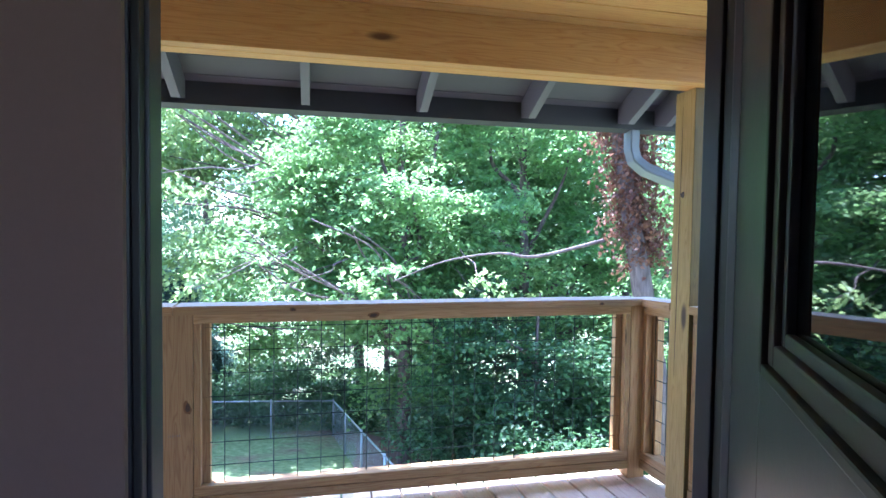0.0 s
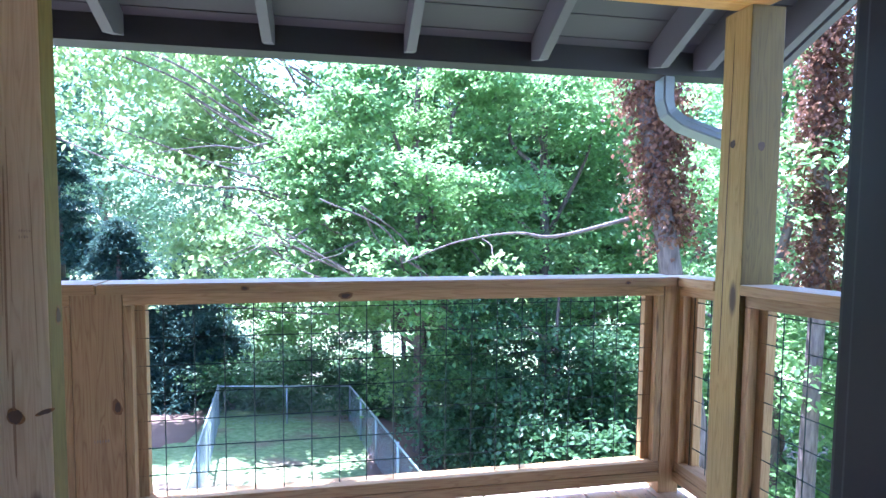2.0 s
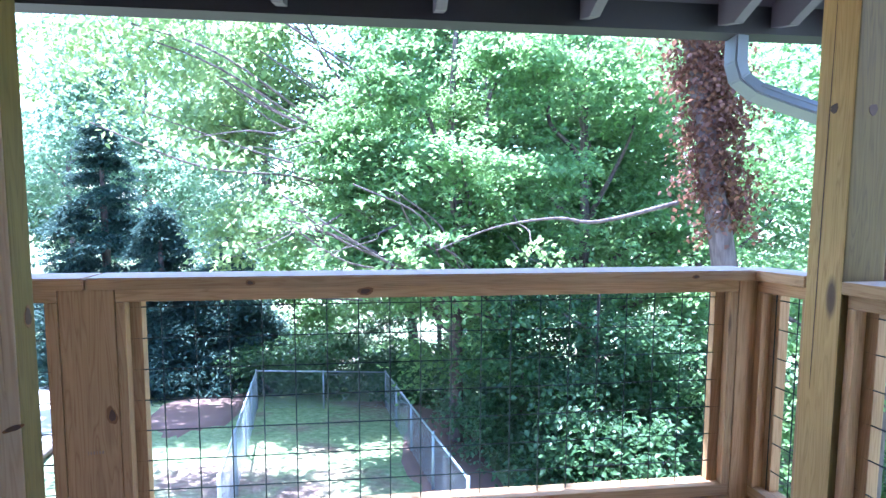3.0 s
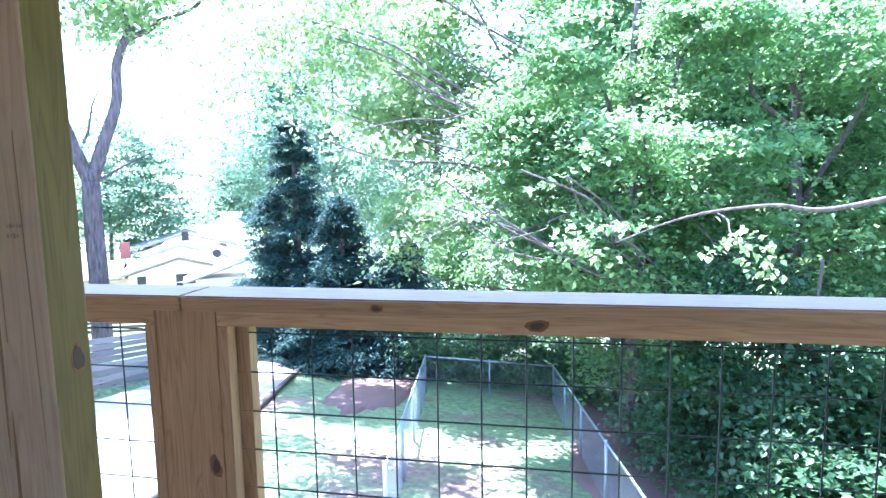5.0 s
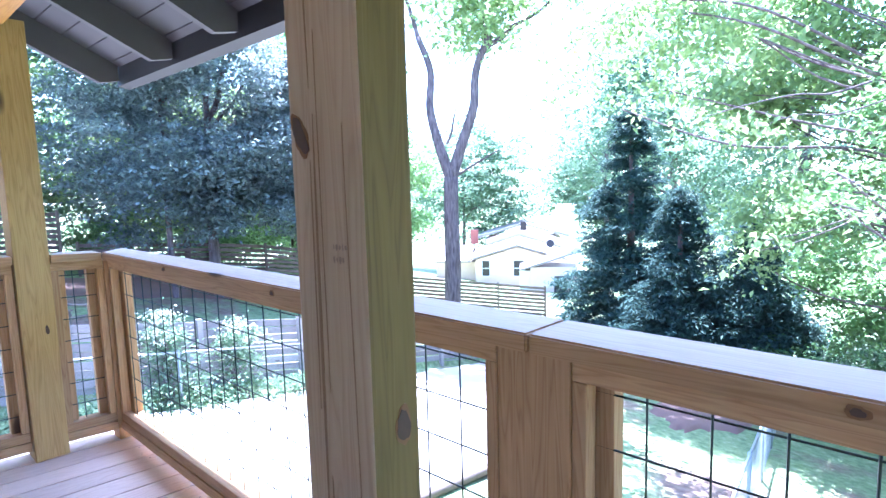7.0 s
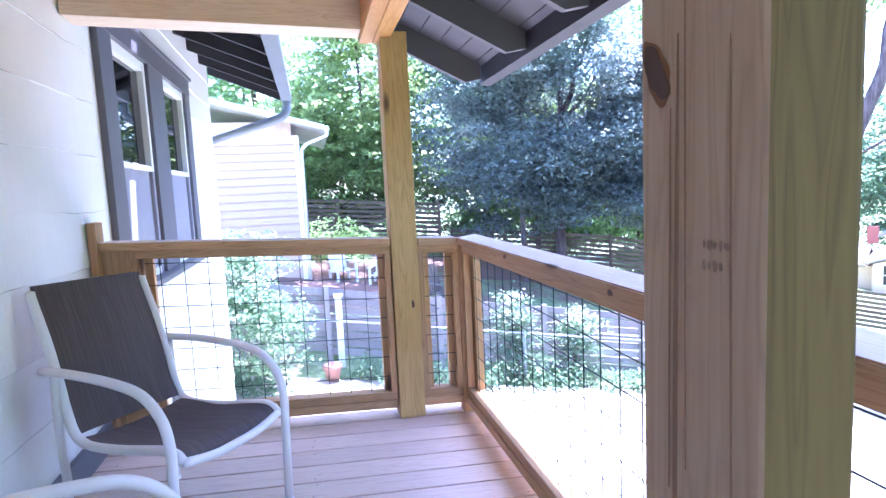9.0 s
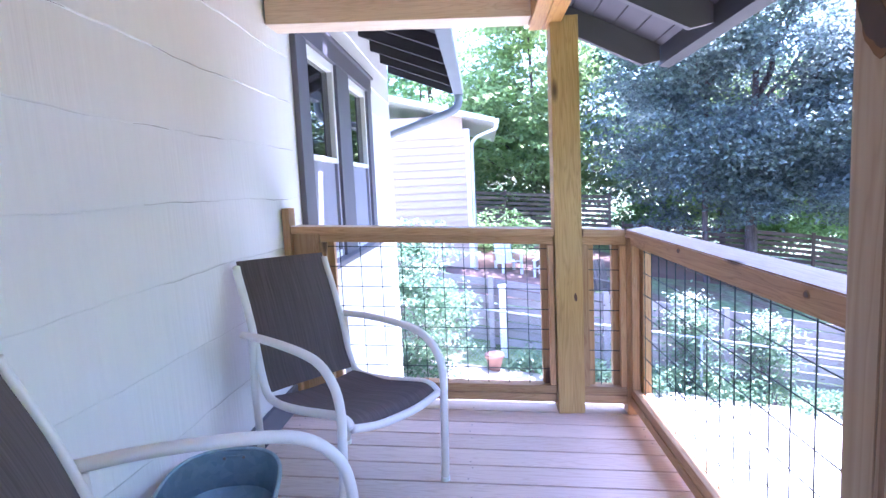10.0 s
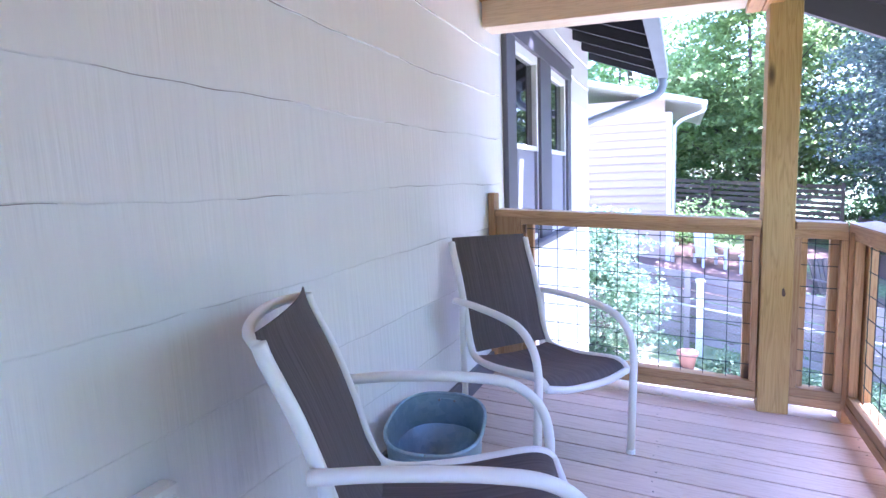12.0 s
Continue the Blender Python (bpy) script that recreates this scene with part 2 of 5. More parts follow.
def spline(points, steps=8):
    """A smooth line through the points."""
    pts = [Vector(p) for p in points]
    pts = [pts[0] * 2 - pts[1]] + pts + [pts[-1] * 2 - pts[-2]]
    out = []
    for i in range(1, len(pts) - 2):
        a, b, c, d = pts[i - 1:i + 3]
        for k in range(steps):
            t = k / steps
            out.append(0.5 * ((2 * b) + (c - a) * t + (2 * a - 5 * b + 4 * c - d) * t * t + (3 * b - a - 3 * c + d) * t ** 3))
    out.append(pts[-2])
    return out


def tube(line, radius, segs=10, flat=1.0, taper=None, bm=None, square=False):
    """A tube swept along a line, closed at its ends."""
    bm = bm or bmesh.new()
    rings = []
    up = Vector((0.31, 0.17, 0.93)) if not square else Vector((0, 0, 1))
    for i, p in enumerate(line):
        d = (line[min(i + 1, len(line) - 1)] - line[max(i - 1, 0)]).normalized()
        if abs(d.dot(up)) > 0.97:
            up = Vector((1, 0.1, 0.05))
        side = d.cross(up).normalized()
        nrm = side.cross(d).normalized()
        up = nrm
        r = radius if taper is None else radius * taper(i / (len(line) - 1))
        rings.append([bm.verts.new(p + side * math.cos(2 * math.pi * k / segs + (math.pi / 4 if square else 0)) * r
                                   + nrm * math.sin(2 * math.pi * k / segs + (math.pi / 4 if square else 0)) * r * flat) for k in range(segs)])
    for a, b in zip(rings, rings[1:]):
        for k in range(segs):
            bm.faces.new((a[k], a[(k + 1) % segs], b[(k + 1) % segs], b[k]))
    bm.faces.new(rings[0][::-1])
    bm.faces.new(rings[-1])
    return bm


def raw_mesh(name, verts, faces, mat, smooth=False):
    """A mesh object out of arrays made by a rule; faces all of one size."""
    me = bpy.data.meshes.new(name)
    me.vertices.add(len(verts))
    me.vertices.foreach_set("co", np.asarray(verts, np.float32).ravel())
    n, k = faces.shape
    me.loops.add(n * k)
    me.loops.foreach_set("vertex_index", faces.ravel().astype(np.int32))
    me.polygons.add(n)
    me.polygons.foreach_set("loop_start", np.arange(0, n * k, k, dtype=np.int32))
    me.polygons.foreach_set("loop_total", np.full(n, k, np.int32))
    if smooth:
        me.polygons.foreach_set("use_smooth", np.ones(n, bool))
    me.update(calc_edges=True)
    me.materials.append(mat)
    return new(name, me)

# ---- the house: walls, room, roof ----
X_END, X_SIDE, Y_RAIL = -2.45, 2.25, 1.72
DOOR_L, DOOR_R, DOOR_H = 0.37, 1.30, 2.04
WIN = (-4.95, -2.79, 0.74, 2.09)
WALL_T = 0.14


def wall_block(parent, x0, x1, z0, z1, y0=-WALL_T, y1=0.0):
    part("wall_panel", span(x0, x1, y0, y1, z0, z1), SIDING, parent)


wall_house = thing("wall_house", "white painted house wall with wide wavy siding courses", "wall", kind="structure")
wall_block(wall_house, -6.2, WIN[0], -3.4, 3.2)
wall_block(wall_house, WIN[0], WIN[1], -3.4, WIN[2])
wall_block(wall_house, WIN[0], WIN[1], WIN[3], 3.2)
wall_block(wall_house, WIN[1], DOOR_L, -3.4, 3.2)
wall_block(wall_house, DOOR_L, DOOR_R, DOOR_H, 3.2)
wall_block(wall_house, DOOR_L, DOOR_R, -3.4, -0.06)
wall_block(wall_house, DOOR_R, 4.2, -3.4, 3.2)
wall_return = link_mesh("wall_return", span(-6.2, -6.06, -8.0, -WALL_T, -3.4, 3.2), SIDING)
tagged(wall_return, "white painted end wall of the house", "wall", kind="structure")

# the dim room behind the door
for nm, dims, mt, lab in (
        ("floor_room", (-0.6, 3.0, -4.2, -WALL_T - 0.031, -0.06, 0.082), ROOMFLOOR, "dark wooden floor of the dim room"),
        ("ceiling_room", (-0.6, 3.0, -4.2, -WALL_T, 2.44, 2.5), ROOM, "plain plaster ceiling of the dim room"),
        ("wall_room_back_low", (-0.6, 3.0, -4.3, -4.2, -0.06, 0.9), ROOM, "plain plaster wall under the room's added back window"),
        ("wall_room_back_high", (-0.6, 3.0, -4.3, -4.2, 2.1, 2.5), ROOM, "plain plaster wall over the room's added back window"),
        ("wall_room_back_left", (-0.6, 0.1, -4.3, -4.2, 0.9, 2.1), ROOM, "plain plaster wall beside the added back window"),
        ("wall_room_back_right", (1.9, 3.0, -4.3, -4.2, 0.9, 2.1), ROOM, "plain plaster wall beside the added back window"),
        ("wall_room_left", (-0.7, -0.6, -4.3, -WALL_T, -0.06, 2.5), ROOM, "plain plaster side wall of the room"),
        ("wall_room_right", (3.0, 3.1, -4.3, -WALL_T, -0.06, 2.5), ROOM, "plain plaster side wall of the room"),
        ("wall_room_front_left", (-0.6, DOOR_L + 0.003, -WALL_T - 0.014, -WALL_T - 0.001, -0.02, 2.44), ROOM, "taupe plaster wall beside the door"),
        ("wall_room_front_right", (DOOR_R + 0.02, 3.0, -WALL_T - 0.014, -WALL_T - 0.001, -0.02, 2.44), ROOM, "taupe plaster wall beside the door")):
    tagged(link_mesh(nm, span(*dims), mt), lab, nm.split("_")[0], kind="structure")

# siding courses with wavy butts, lapped over one another
COURSE = 0.25
BUTT = 0.928


def siding_course(k, x0, x1, seed, y=0.0):
    z0 = BUTT + COURSE * k
    rg = random.Random(seed)
    n = max(2, int((x1 - x0) / 0.06))
    ph = [rg.uniform(0, 6.28) for _ in range(4)]
    verts, faces = [], []
    for i in range(n + 1):
        x = x0 + (x1 - x0) * i / n
        w = 0.006 * math.sin(x * 3.1 + ph[0]) + 0.003 * math.sin(x * 9.0 + ph[1]) + 0.0018 * math.sin(x * 31 + ph[2])
        bow = 0.002 * math.sin(x * 2.0 + ph[3])
        for yy, zz in ((0.001, z0 + w), (0.0095 + bow, z0 + w), (0.0095 + bow, z0 + w + 0.004), (0.0015, z0 + COURSE + 0.012)):
            verts.append((x, y + yy, zz))
    for i in range(n):
        for c in range(3):
            a = i * 4 + c
            faces.append((a, a + 4, a + 5, a + 1))
    ob = raw_mesh("siding_board", np.array(verts), np.array(faces), SIDING)
    ob.parent = wall_house
    if -2 <= k <= 4 and x1 > -2.5 and x0 < 0.4:
        # open joints where the paint has cracked under the butt
        x = x0 + 0.05
        while x < x1 - 0.2:
            L = rg.uniform(0.15, 0.7)
            m = max(2, int(L / 0.03))
            cv, cf = [], []
            for i in range(m + 1):
                xx = min(x + L * i / m, x1)
                w = 0.006 * math.sin(xx * 3.1 + ph[0]) + 0.003 * math.sin(xx * 9.0 + ph[1]) + 0.0018 * math.sin(xx * 31 + ph[2])
                th = 0.0010 * math.sin(math.pi * i / m) * (0.6 + 0.4 * math.sin(xx * 47 + ph[3])) + 0.0002
                cv += [(xx, y + 0.0082, z0 + w - th - 0.0005), (xx, y + 0.0100, z0 + w - 0.0005), (xx, y + 0.0100, z0 + w + th * 0.3)]
            for i in range(m):
                cf += [(i * 3, i * 3 + 3, i * 3 + 4, i * 3 + 1), (i * 3 + 1, i * 3 + 4, i * 3 + 5, i * 3 + 2)]
            if x < -0.0 and k > -1 or rg.random() < 0.5:
                raw_mesh("paint_crack", np.array(cv), np.array(cf), CRACK).parent = wall_house
            x += L + rg.uniform(0.05, 0.8)
    return ob


# stretches between the openings, with a few upright joints
for k in range(-18, 9):
    zl, zh = BUTT + COURSE * k, BUTT + COURSE * (k + 1)
    if zh > DOOR_H + 0.13 or zl < -0.3:
        stretches = [(-6.2, 4.2)]
    else:
        stretches = [(-6.2, DOOR_L - 0.11), (DOOR_R + 0.11, 4.2)]
    if WIN[2] - 0.2 < zl + 0.125 < WIN[3] + 0.05:
        a, b = stretches[0]
        stretches = [(a, WIN[0] - 0.08), (WIN[1] + 0.08, b)] + stretches[1:]
    for j, (a, b) in enumerate(stretches):
        joint = {0: -0.53, 1: -1.75, -1: -2.1}.get(k)
        if joint and a < joint < b:
            siding_course(k, a, joint - 0.0006, k * 31 + j)
            siding_course(k, joint + 0.0006, b, k * 31 + j)
        else:
            siding_course(k, a, b, k * 31 + j)

skirt = link_mesh("baseboard", span(-2.44, DOOR_L - 0.115, 0.009, 0.03, 0.086, 0.21, 0.003), TRIM)
tagged(skirt, "grey painted skirting board along the house wall", "baseboard", kind="structure")

# ---- roof, rafters, gutter ----
PITCH = 0.49


def roof_z(y):
    return 2.05 + PITCH * (2.2 - y)


roof = thing("roof", "grey painted eave with exposed rafter tails", "roof", kind="structure")
XL, XR = -3.5, 2.95
bm = bmesh.new()
ys = [-1.2, 2.3]
vv = [bm.verts.new((x, y, roof_z(y) + h)) for h in (0.0, 0.05) for x in (XL, XR) for y in ys]
for f in ((0, 1, 3, 2), (4, 6, 7, 5), (0, 4, 5, 1), (2, 3, 7, 6), (0, 2, 6, 4), (1, 5, 7, 3)):
    bm.faces.new([vv[i] for i in f])
part("roof_deck", bm, SHINGLE, roof)
n_boards = 13
for i in range(n_boards):
    y0 = 0.62 + i * 0.128
    y1 = y0 + 0.122
    bm = bmesh.new()
    vv = [bm.verts.new((x, y, roof_z(y) - h)) for h in (0.003, 0.02) for x in (XL + 0.02, XR - 0.02) for y in (y0, y1)]
    for f in ((0, 2, 3, 1), (4, 5, 7, 6), (0, 1, 5, 4), (2, 6, 7, 3), (0, 4, 6, 2), (1, 3, 7, 5)):
        bm.faces.new([vv[j] for j in f])
    bmesh.ops.recalc_face_normals(bm, faces=bm.faces[:])
    part("soffit_board", bm, SOFFIT, roof)


def rafter(x, wide=0.042):
    prof = [(0.2, roof_z(0.2) - 0.022), (2.19, roof_z(2.19) - 0.022), (2.19, roof_z(2.19) - 0.115), (2.08, roof_z(2.08) - 0.19), (0.2, roof_z(0.2) - 0.19)]
    bm = bmesh.new()
    a = [bm.verts.new((x - wide / 2, y, z)) for y, z in prof]
    b = [bm.verts.new((x + wide / 2, y, z)) for y, z in prof]
    bm.faces.new(a)
    bm.faces.new(b[::-1])
    for i in range(len(prof)):
        j = (i + 1) % len(prof)
        bm.faces.new((a[i], b[i], b[j], a[j]))
    bmesh.ops.recalc_face_normals(bm, faces=bm.faces[:])
    return part("rafter_tail", bm, ENDTAILS if x < -1.0 else TAILS, roof)


for i in range(-5, 5):
    rafter(0.545 + 0.61 * i if i > -5 else -2.62)
rafter(-3.46, 0.045)
rafter(XR - 0.03, 0.045)
rafter(2.62)
# gutter trough carried on the rafter ends
bm = bmesh.new()
prof = [(2.20, 2.046), (2.20, 1.915), (2.27, 1.90), (2.305, 1.95), (2.305, 2.015), (2.325, 2.03), (2.318, 2.036), (2.297, 2.018), (2.297, 1.955), (2.266, 1.91), (2.208, 1.922), (2.208, 2.046)]
a = [bm.verts.new((XL, y, z)) for y, z in prof]
b = [bm.verts.new((XR, y, z)) for y, z in prof]
for i in range(len(prof)):
    j = (i + 1) % len(prof)
    bm.faces.new((a[i], b[i], b[j], a[j]))
bm.faces.new(a)
bm.faces.new(b[::-1])
bmesh.ops.recalc_face_normals(bm, faces=bm.faces[:])
part("gutter", bm, EAVEPAINT, roof)
def fluted_pipe(line, half, parent, label):
    """A square fluted pipe along a line."""
    bm = tube(line, half * 1.414, 4, 0.8, square=True)
    bmesh.ops.bevel(bm, geom=bm.edges[:], offset=0.006, segments=2, affect="EDGES")
    part("downspout", bm, GUTTER, parent, label)
    side = Vector((0, -1, 0))
    for k in (-0.55, 0.0, 0.55):
        part("flute", tube([p + side * half * 0.93 + Vector((0.5, 0, 0.87)) * half * k * 0.8 for p in line[3:6]], 0.005, 6), GUTTER, parent)


fluted_pipe([Vector(p) for p in ((2.485, 2.25, 1.93), (2.485, 2.25, 1.80), (2.505, 2.25, 1.735), (2.57, 2.235, 1.68), (2.70, 2.21, 1.63), (2.90, 2.16, 1.555), (2.97, 2.14, 1.50), (3.0, 2.14, 1.38), (3.0, 2.14, -4.0))], 0.040, roof, "grey fluted metal downspout with a bent elbow")

# porch ceiling of tongue and groove boards, one mesh
bm = bmesh.new()
yb = 0.0
while yb < 1.30:
    y1 = min(yb + 0.135, 1.30)
    s = span(X_END + 0.02, 2.30, yb + 0.003, y1 - 0.003, 2.15, 2.17, 0.004)
    me_tmp = bpy.data.meshes.new("tmp")
    s.to_mesh(me_tmp)
    s.free()
    bm.from_mesh(me_tmp)
    bpy.data.meshes.remove(me_tmp)
    yb = y1
s = span(X_END, 2.30, 0.0, 1.30, 2.172, 2.19)
me_tmp = bpy.data.meshes.new("tmp")
s.to_mesh(me_tmp)
s.free()
bm.from_mesh(me_tmp)
bpy.data.meshes.remove(me_tmp)
ceiling = link_mesh("ceiling_porch", bm, CEIL)
tagged(ceiling, "knotty yellow pine tongue-and-groove porch ceiling", "ceiling", kind="structure")

# beams and posts
BEAM_Z = 1.95
beam = thing("porch_beam", "knotty pine beam carried on the porch posts", "beam", (0, 0, 0), kind="structure")
part("beam_board", span(X_END - 0.13, 2.33, 1.285, 1.35, BEAM_Z, 2.15, 0.004), CEIL, beam)
part("beam_board", span(X_END - 0.13, 2.33, 1.353, 1.43, BEAM_Z, 2.15, 0.004), CEIL, beam)
end_beam = thing("end_beam", "pine beam from the house wall to the end post", "beam", kind="structure")
part("beam_board", span(X_END - 0.12, X_END + 0.045, 0.012, 1.283, BEAM_Z + 0.06, 2.149, 0.004), PALE_LIT, end_beam)
side_trim = thing("eave_return", "white boxed eave return beside the beam end", "trim", kind="structure")
part("trim_board", span(2.335, 2.56, 0.012, 1.43, 2.03, 2.16, 0.006), SOFFIT, side_trim)


def post(name, x0, x1, y0, y1, z1, label, mat, bottom=0.017):
    t = thing(name, label, "post", ((x0 + x1) / 2, (y0 + y1) / 2, bottom), group="porch posts")
    w, d = x1 - x0, y1 - y0
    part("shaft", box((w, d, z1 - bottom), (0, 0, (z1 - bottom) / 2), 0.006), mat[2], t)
    return t


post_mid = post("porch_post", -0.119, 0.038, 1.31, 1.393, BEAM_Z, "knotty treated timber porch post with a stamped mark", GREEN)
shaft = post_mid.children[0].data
shaft.materials.append(OLIVE_SHADED)
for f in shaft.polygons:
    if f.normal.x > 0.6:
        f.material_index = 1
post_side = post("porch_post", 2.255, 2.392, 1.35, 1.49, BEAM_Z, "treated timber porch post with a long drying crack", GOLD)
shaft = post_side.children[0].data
# the face towards the house takes the olive wood with shade coloured in
shaft.materials.append(OLIVE_SHADED)
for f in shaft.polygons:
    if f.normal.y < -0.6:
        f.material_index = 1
post_end = post("porch_post", X_END - 0.14, X_END, 1.374, 1.508, BEAM_Z + 0.03, "treated timber porch post at the deck end", GOLD)



def mark(parent, at, axis, ru, rz, mat, name="knot", tilt=0.0, seed=1, side=-1):
    """An uneven oval mark set 1 mm proud of a timber face; axis: the face's normal axis."""
    rg = random.Random(seed)
    bm = bmesh.new()
    ring = []
    n = 26
    ph = [rg.uniform(0, 6.28) for _ in range(3)]
    for k in range(n):
        an = 2 * math.pi * k / n
        e = 1 + 0.11 * math.sin(2 * an + ph[0]) + 0.08 * math.sin(3 * an + ph[1]) + 0.05 * math.sin(7 * an + ph[2]) + rg.uniform(-0.03, 0.03)
        u, z = ru * math.cos(an) * e, rz * math.sin(an) * e
        u, z = u * math.cos(tilt) - z * math.sin(tilt), u * math.sin(tilt) + z * math.cos(tilt)
        ring.append((u, z))
    for d in (0.0, 0.001):
        for u, z in ring:
            off = (u, side * d, z) if axis == 1 else (side * d, u, z)
            bm.verts.new(off)
    vs = list(bm.verts)
    bm.faces.new(vs[n:])
    for k in range(n):
        bm.faces.new((vs[k], vs[(k + 1) % n], vs[n + (k + 1) % n], vs[n + k]))
    bmesh.ops.recalc_face_normals(bm, faces=bm.faces[:])
    o = part(name, bm, mat, parent)
    o.location = Vector(at) - parent.location
    return o


KN = paint("knot_wood", (0.085, 0.046, 0.033), 0.6, 0.4, 60.0)
STREAK = paint("resin_stain", (0.27, 0.165, 0.095), 0.6, 0.3, 25.0)
KN2 = paint("knot_ring", (0.21, 0.10, 0.04), 0.65, 0.3, 60.0)
for at, ax, ru, rz, tl, sd, side in (((0.0382, 1.362, 0.905), 0, 0.011, 0.024, 0.1, 3, 1), ((-0.055, 1.3098, 0.63), 1, 0.016, 0.022, 0.3, 4, -1), ((0.02, 1.3098, 0.64), 1, 0.020, 0.006, 0.35, 5, -1),
                                ((-0.092, 1.3098, 1.302), 1, 0.013, 0.026, 0.55, 6, -1)):
    mark(post_mid, at, ax, ru * 1.25, rz * 1.2, KN2, "knot_ring", tl, sd + 40, side)
    mark(post_mid, (at[0] + (0.0008 if ax == 0 else 0), at[1] - (0.0008 if ax == 1 else 0), at[2]), ax, ru, rz, KN, "knot", tl, sd, side)
for i, (x, z, w, h) in enumerate(((-0.066, 1.02, 0.0030, 0.27), (-0.058, 0.62, 0.0035, 0.20), (-0.07, 1.62, 0.002, 0.22), (-0.074, 1.10, 0.0011, 0.16), (-0.052, 1.2, 0.0009, 0.22), (0.004, 1.05, 0.0008, 0.30))):
    mark(post_mid, (x, 1.3098, z), 1, w, h, STREAK, "resin_streak", 0.012 * (i % 3 - 1), 20 + i)
for at, ax, ru, rz, sd in (((2.2548, 1.42, 1.473), 0, 0.012, 0.016, 7), ((2.315, 1.3498, 1.46), 1, 0.012, 0.018, 8)):
    mark(post_side, at, ax, ru, rz, KN, "knot", 0, sd)
mark(post_side, (2.2547, 1.44, 1.2), 0, 0.0016, 0.62, KN, "drying_crack", 0.01, 9)
mark(post_end, (X_END + 0.0002, 1.47, 0.62), 0, 0.008, 0.02, KN, "knot", 0, 10, 1)
# stamped marks that cannot be read
for k in range(9):
    mark(post_mid, (-0.028 + 0.0065 * (k % 5), 1.3098, 1.152 - 0.017 * (k // 5)), 1, 0.0009 + 0.0007 * ((k * 5) % 3), 0.003 + 0.0012 * ((k * 3) % 2), INK, "stamp_bar", 0, 30 + k)

# ---- deck ----
deck = thing("deck", "pinkish treated deck of boards with screws", "deck", kind="structure")
n = 34
for i in range(n):
    x = X_END - 0.16 + i * 0.1452
    part("deck_board", box((0.1352, 1.865, 0.034), (0, 0, 0), 0.003), DECK, deck).location = (x + 0.07, 0.9375, -0.0175)
part("joist", span(X_END - 0.15, X_SIDE + 0.15, 1.80, 1.84, -0.24, -0.036), GREEN[0], deck)
part("joist", span(X_END - 0.15, X_SIDE + 0.15, 0.02, 0.06, -0.24, -0.036), GREEN[0], deck)
part("joist", span(X_END - 0.15, X_END - 0.11, 0.06, 1.80, -0.24, -0.036), GREEN[1], deck)
part("joist", span(X_SIDE + 0.11, X_SIDE + 0.15, 0.06, 1.80, -0.24, -0.036), GREEN[1], deck)
for x in (-2.5, 0.0, 2.3):
    part("deck_post", span(x - 0.07, x + 0.07, 1.64, 1.78, -4.0, -0.24, 0.004), GREEN[2], deck)
nail_mesh = bpy.data.meshes.new("screw")
bm = bmesh.new()
bmesh.ops.create_cone(bm, cap_ends=True, segments=8, radius1=0.0035, radius2=0.003, depth=0.002)
bm.to_mesh(nail_mesh)
bm.free()
nail_mesh.materials.append(NAIL)
for i in range(n):
    for y in (0.1, 0.93, 1.75):
        for dx in (0.03, 0.11):
            if RNG.random() < 0.55:
                s = new("screw", nail_mesh)
                s.parent = deck
                s.location = (X_END - 0.16 + i * 0.1452 + dx + RNG.uniform(-0.008, 0.008), y + RNG.uniform(-0.012, 0.012), 0.0004)

# the porch falls away from the house
FALL = 0.05


def fall_z(y):
    return FALL * (Y_RAIL - y)


def lay_on_fall(parent, fall=FALL, pivot=Y_RAIL):
    """Shear the parts of a level-built structure to the fall of the porch."""
    for o in parent.children:
        y = o.location.y
        o.location.z += fall * (pivot - y)
        if o.data.users == 1:
            for v in o.data.vertices:
                v.co.z -= fall * v.co.y
        elif o.dimensions.y > 0.03:
            o.rotation_euler.x = -math.atan(fall)


# ---- railings with wire panels ----
RH = 0.95
CAP_T = 0.038
GRID = 0.1065
wire_cache = {}


def wire(parent, a, b, r=0.0022):
    """One welded wire from a to b, along x, y or z."""
    a, b = Vector(a), Vector(b)
    L = round((b - a).length, 4)
    ax = max(range(3), key=lambda i: abs((b - a)[i]))
    key = (ax, L, r)
    if key not in wire_cache:
        d = Vector([0, 0, 0])
        d[ax] = L / 2
        bm = tube([-d, d], r, 6)
        me = bpy.data.meshes.new("wire")
        bm.to_mesh(me)
        bm.free()
        me.materials.append(WIRE)
        wire_cache[key] = me
    w = new("wire", wire_cache[key])
    w.parent = parent
    w.location = (a + b) / 2
    return w


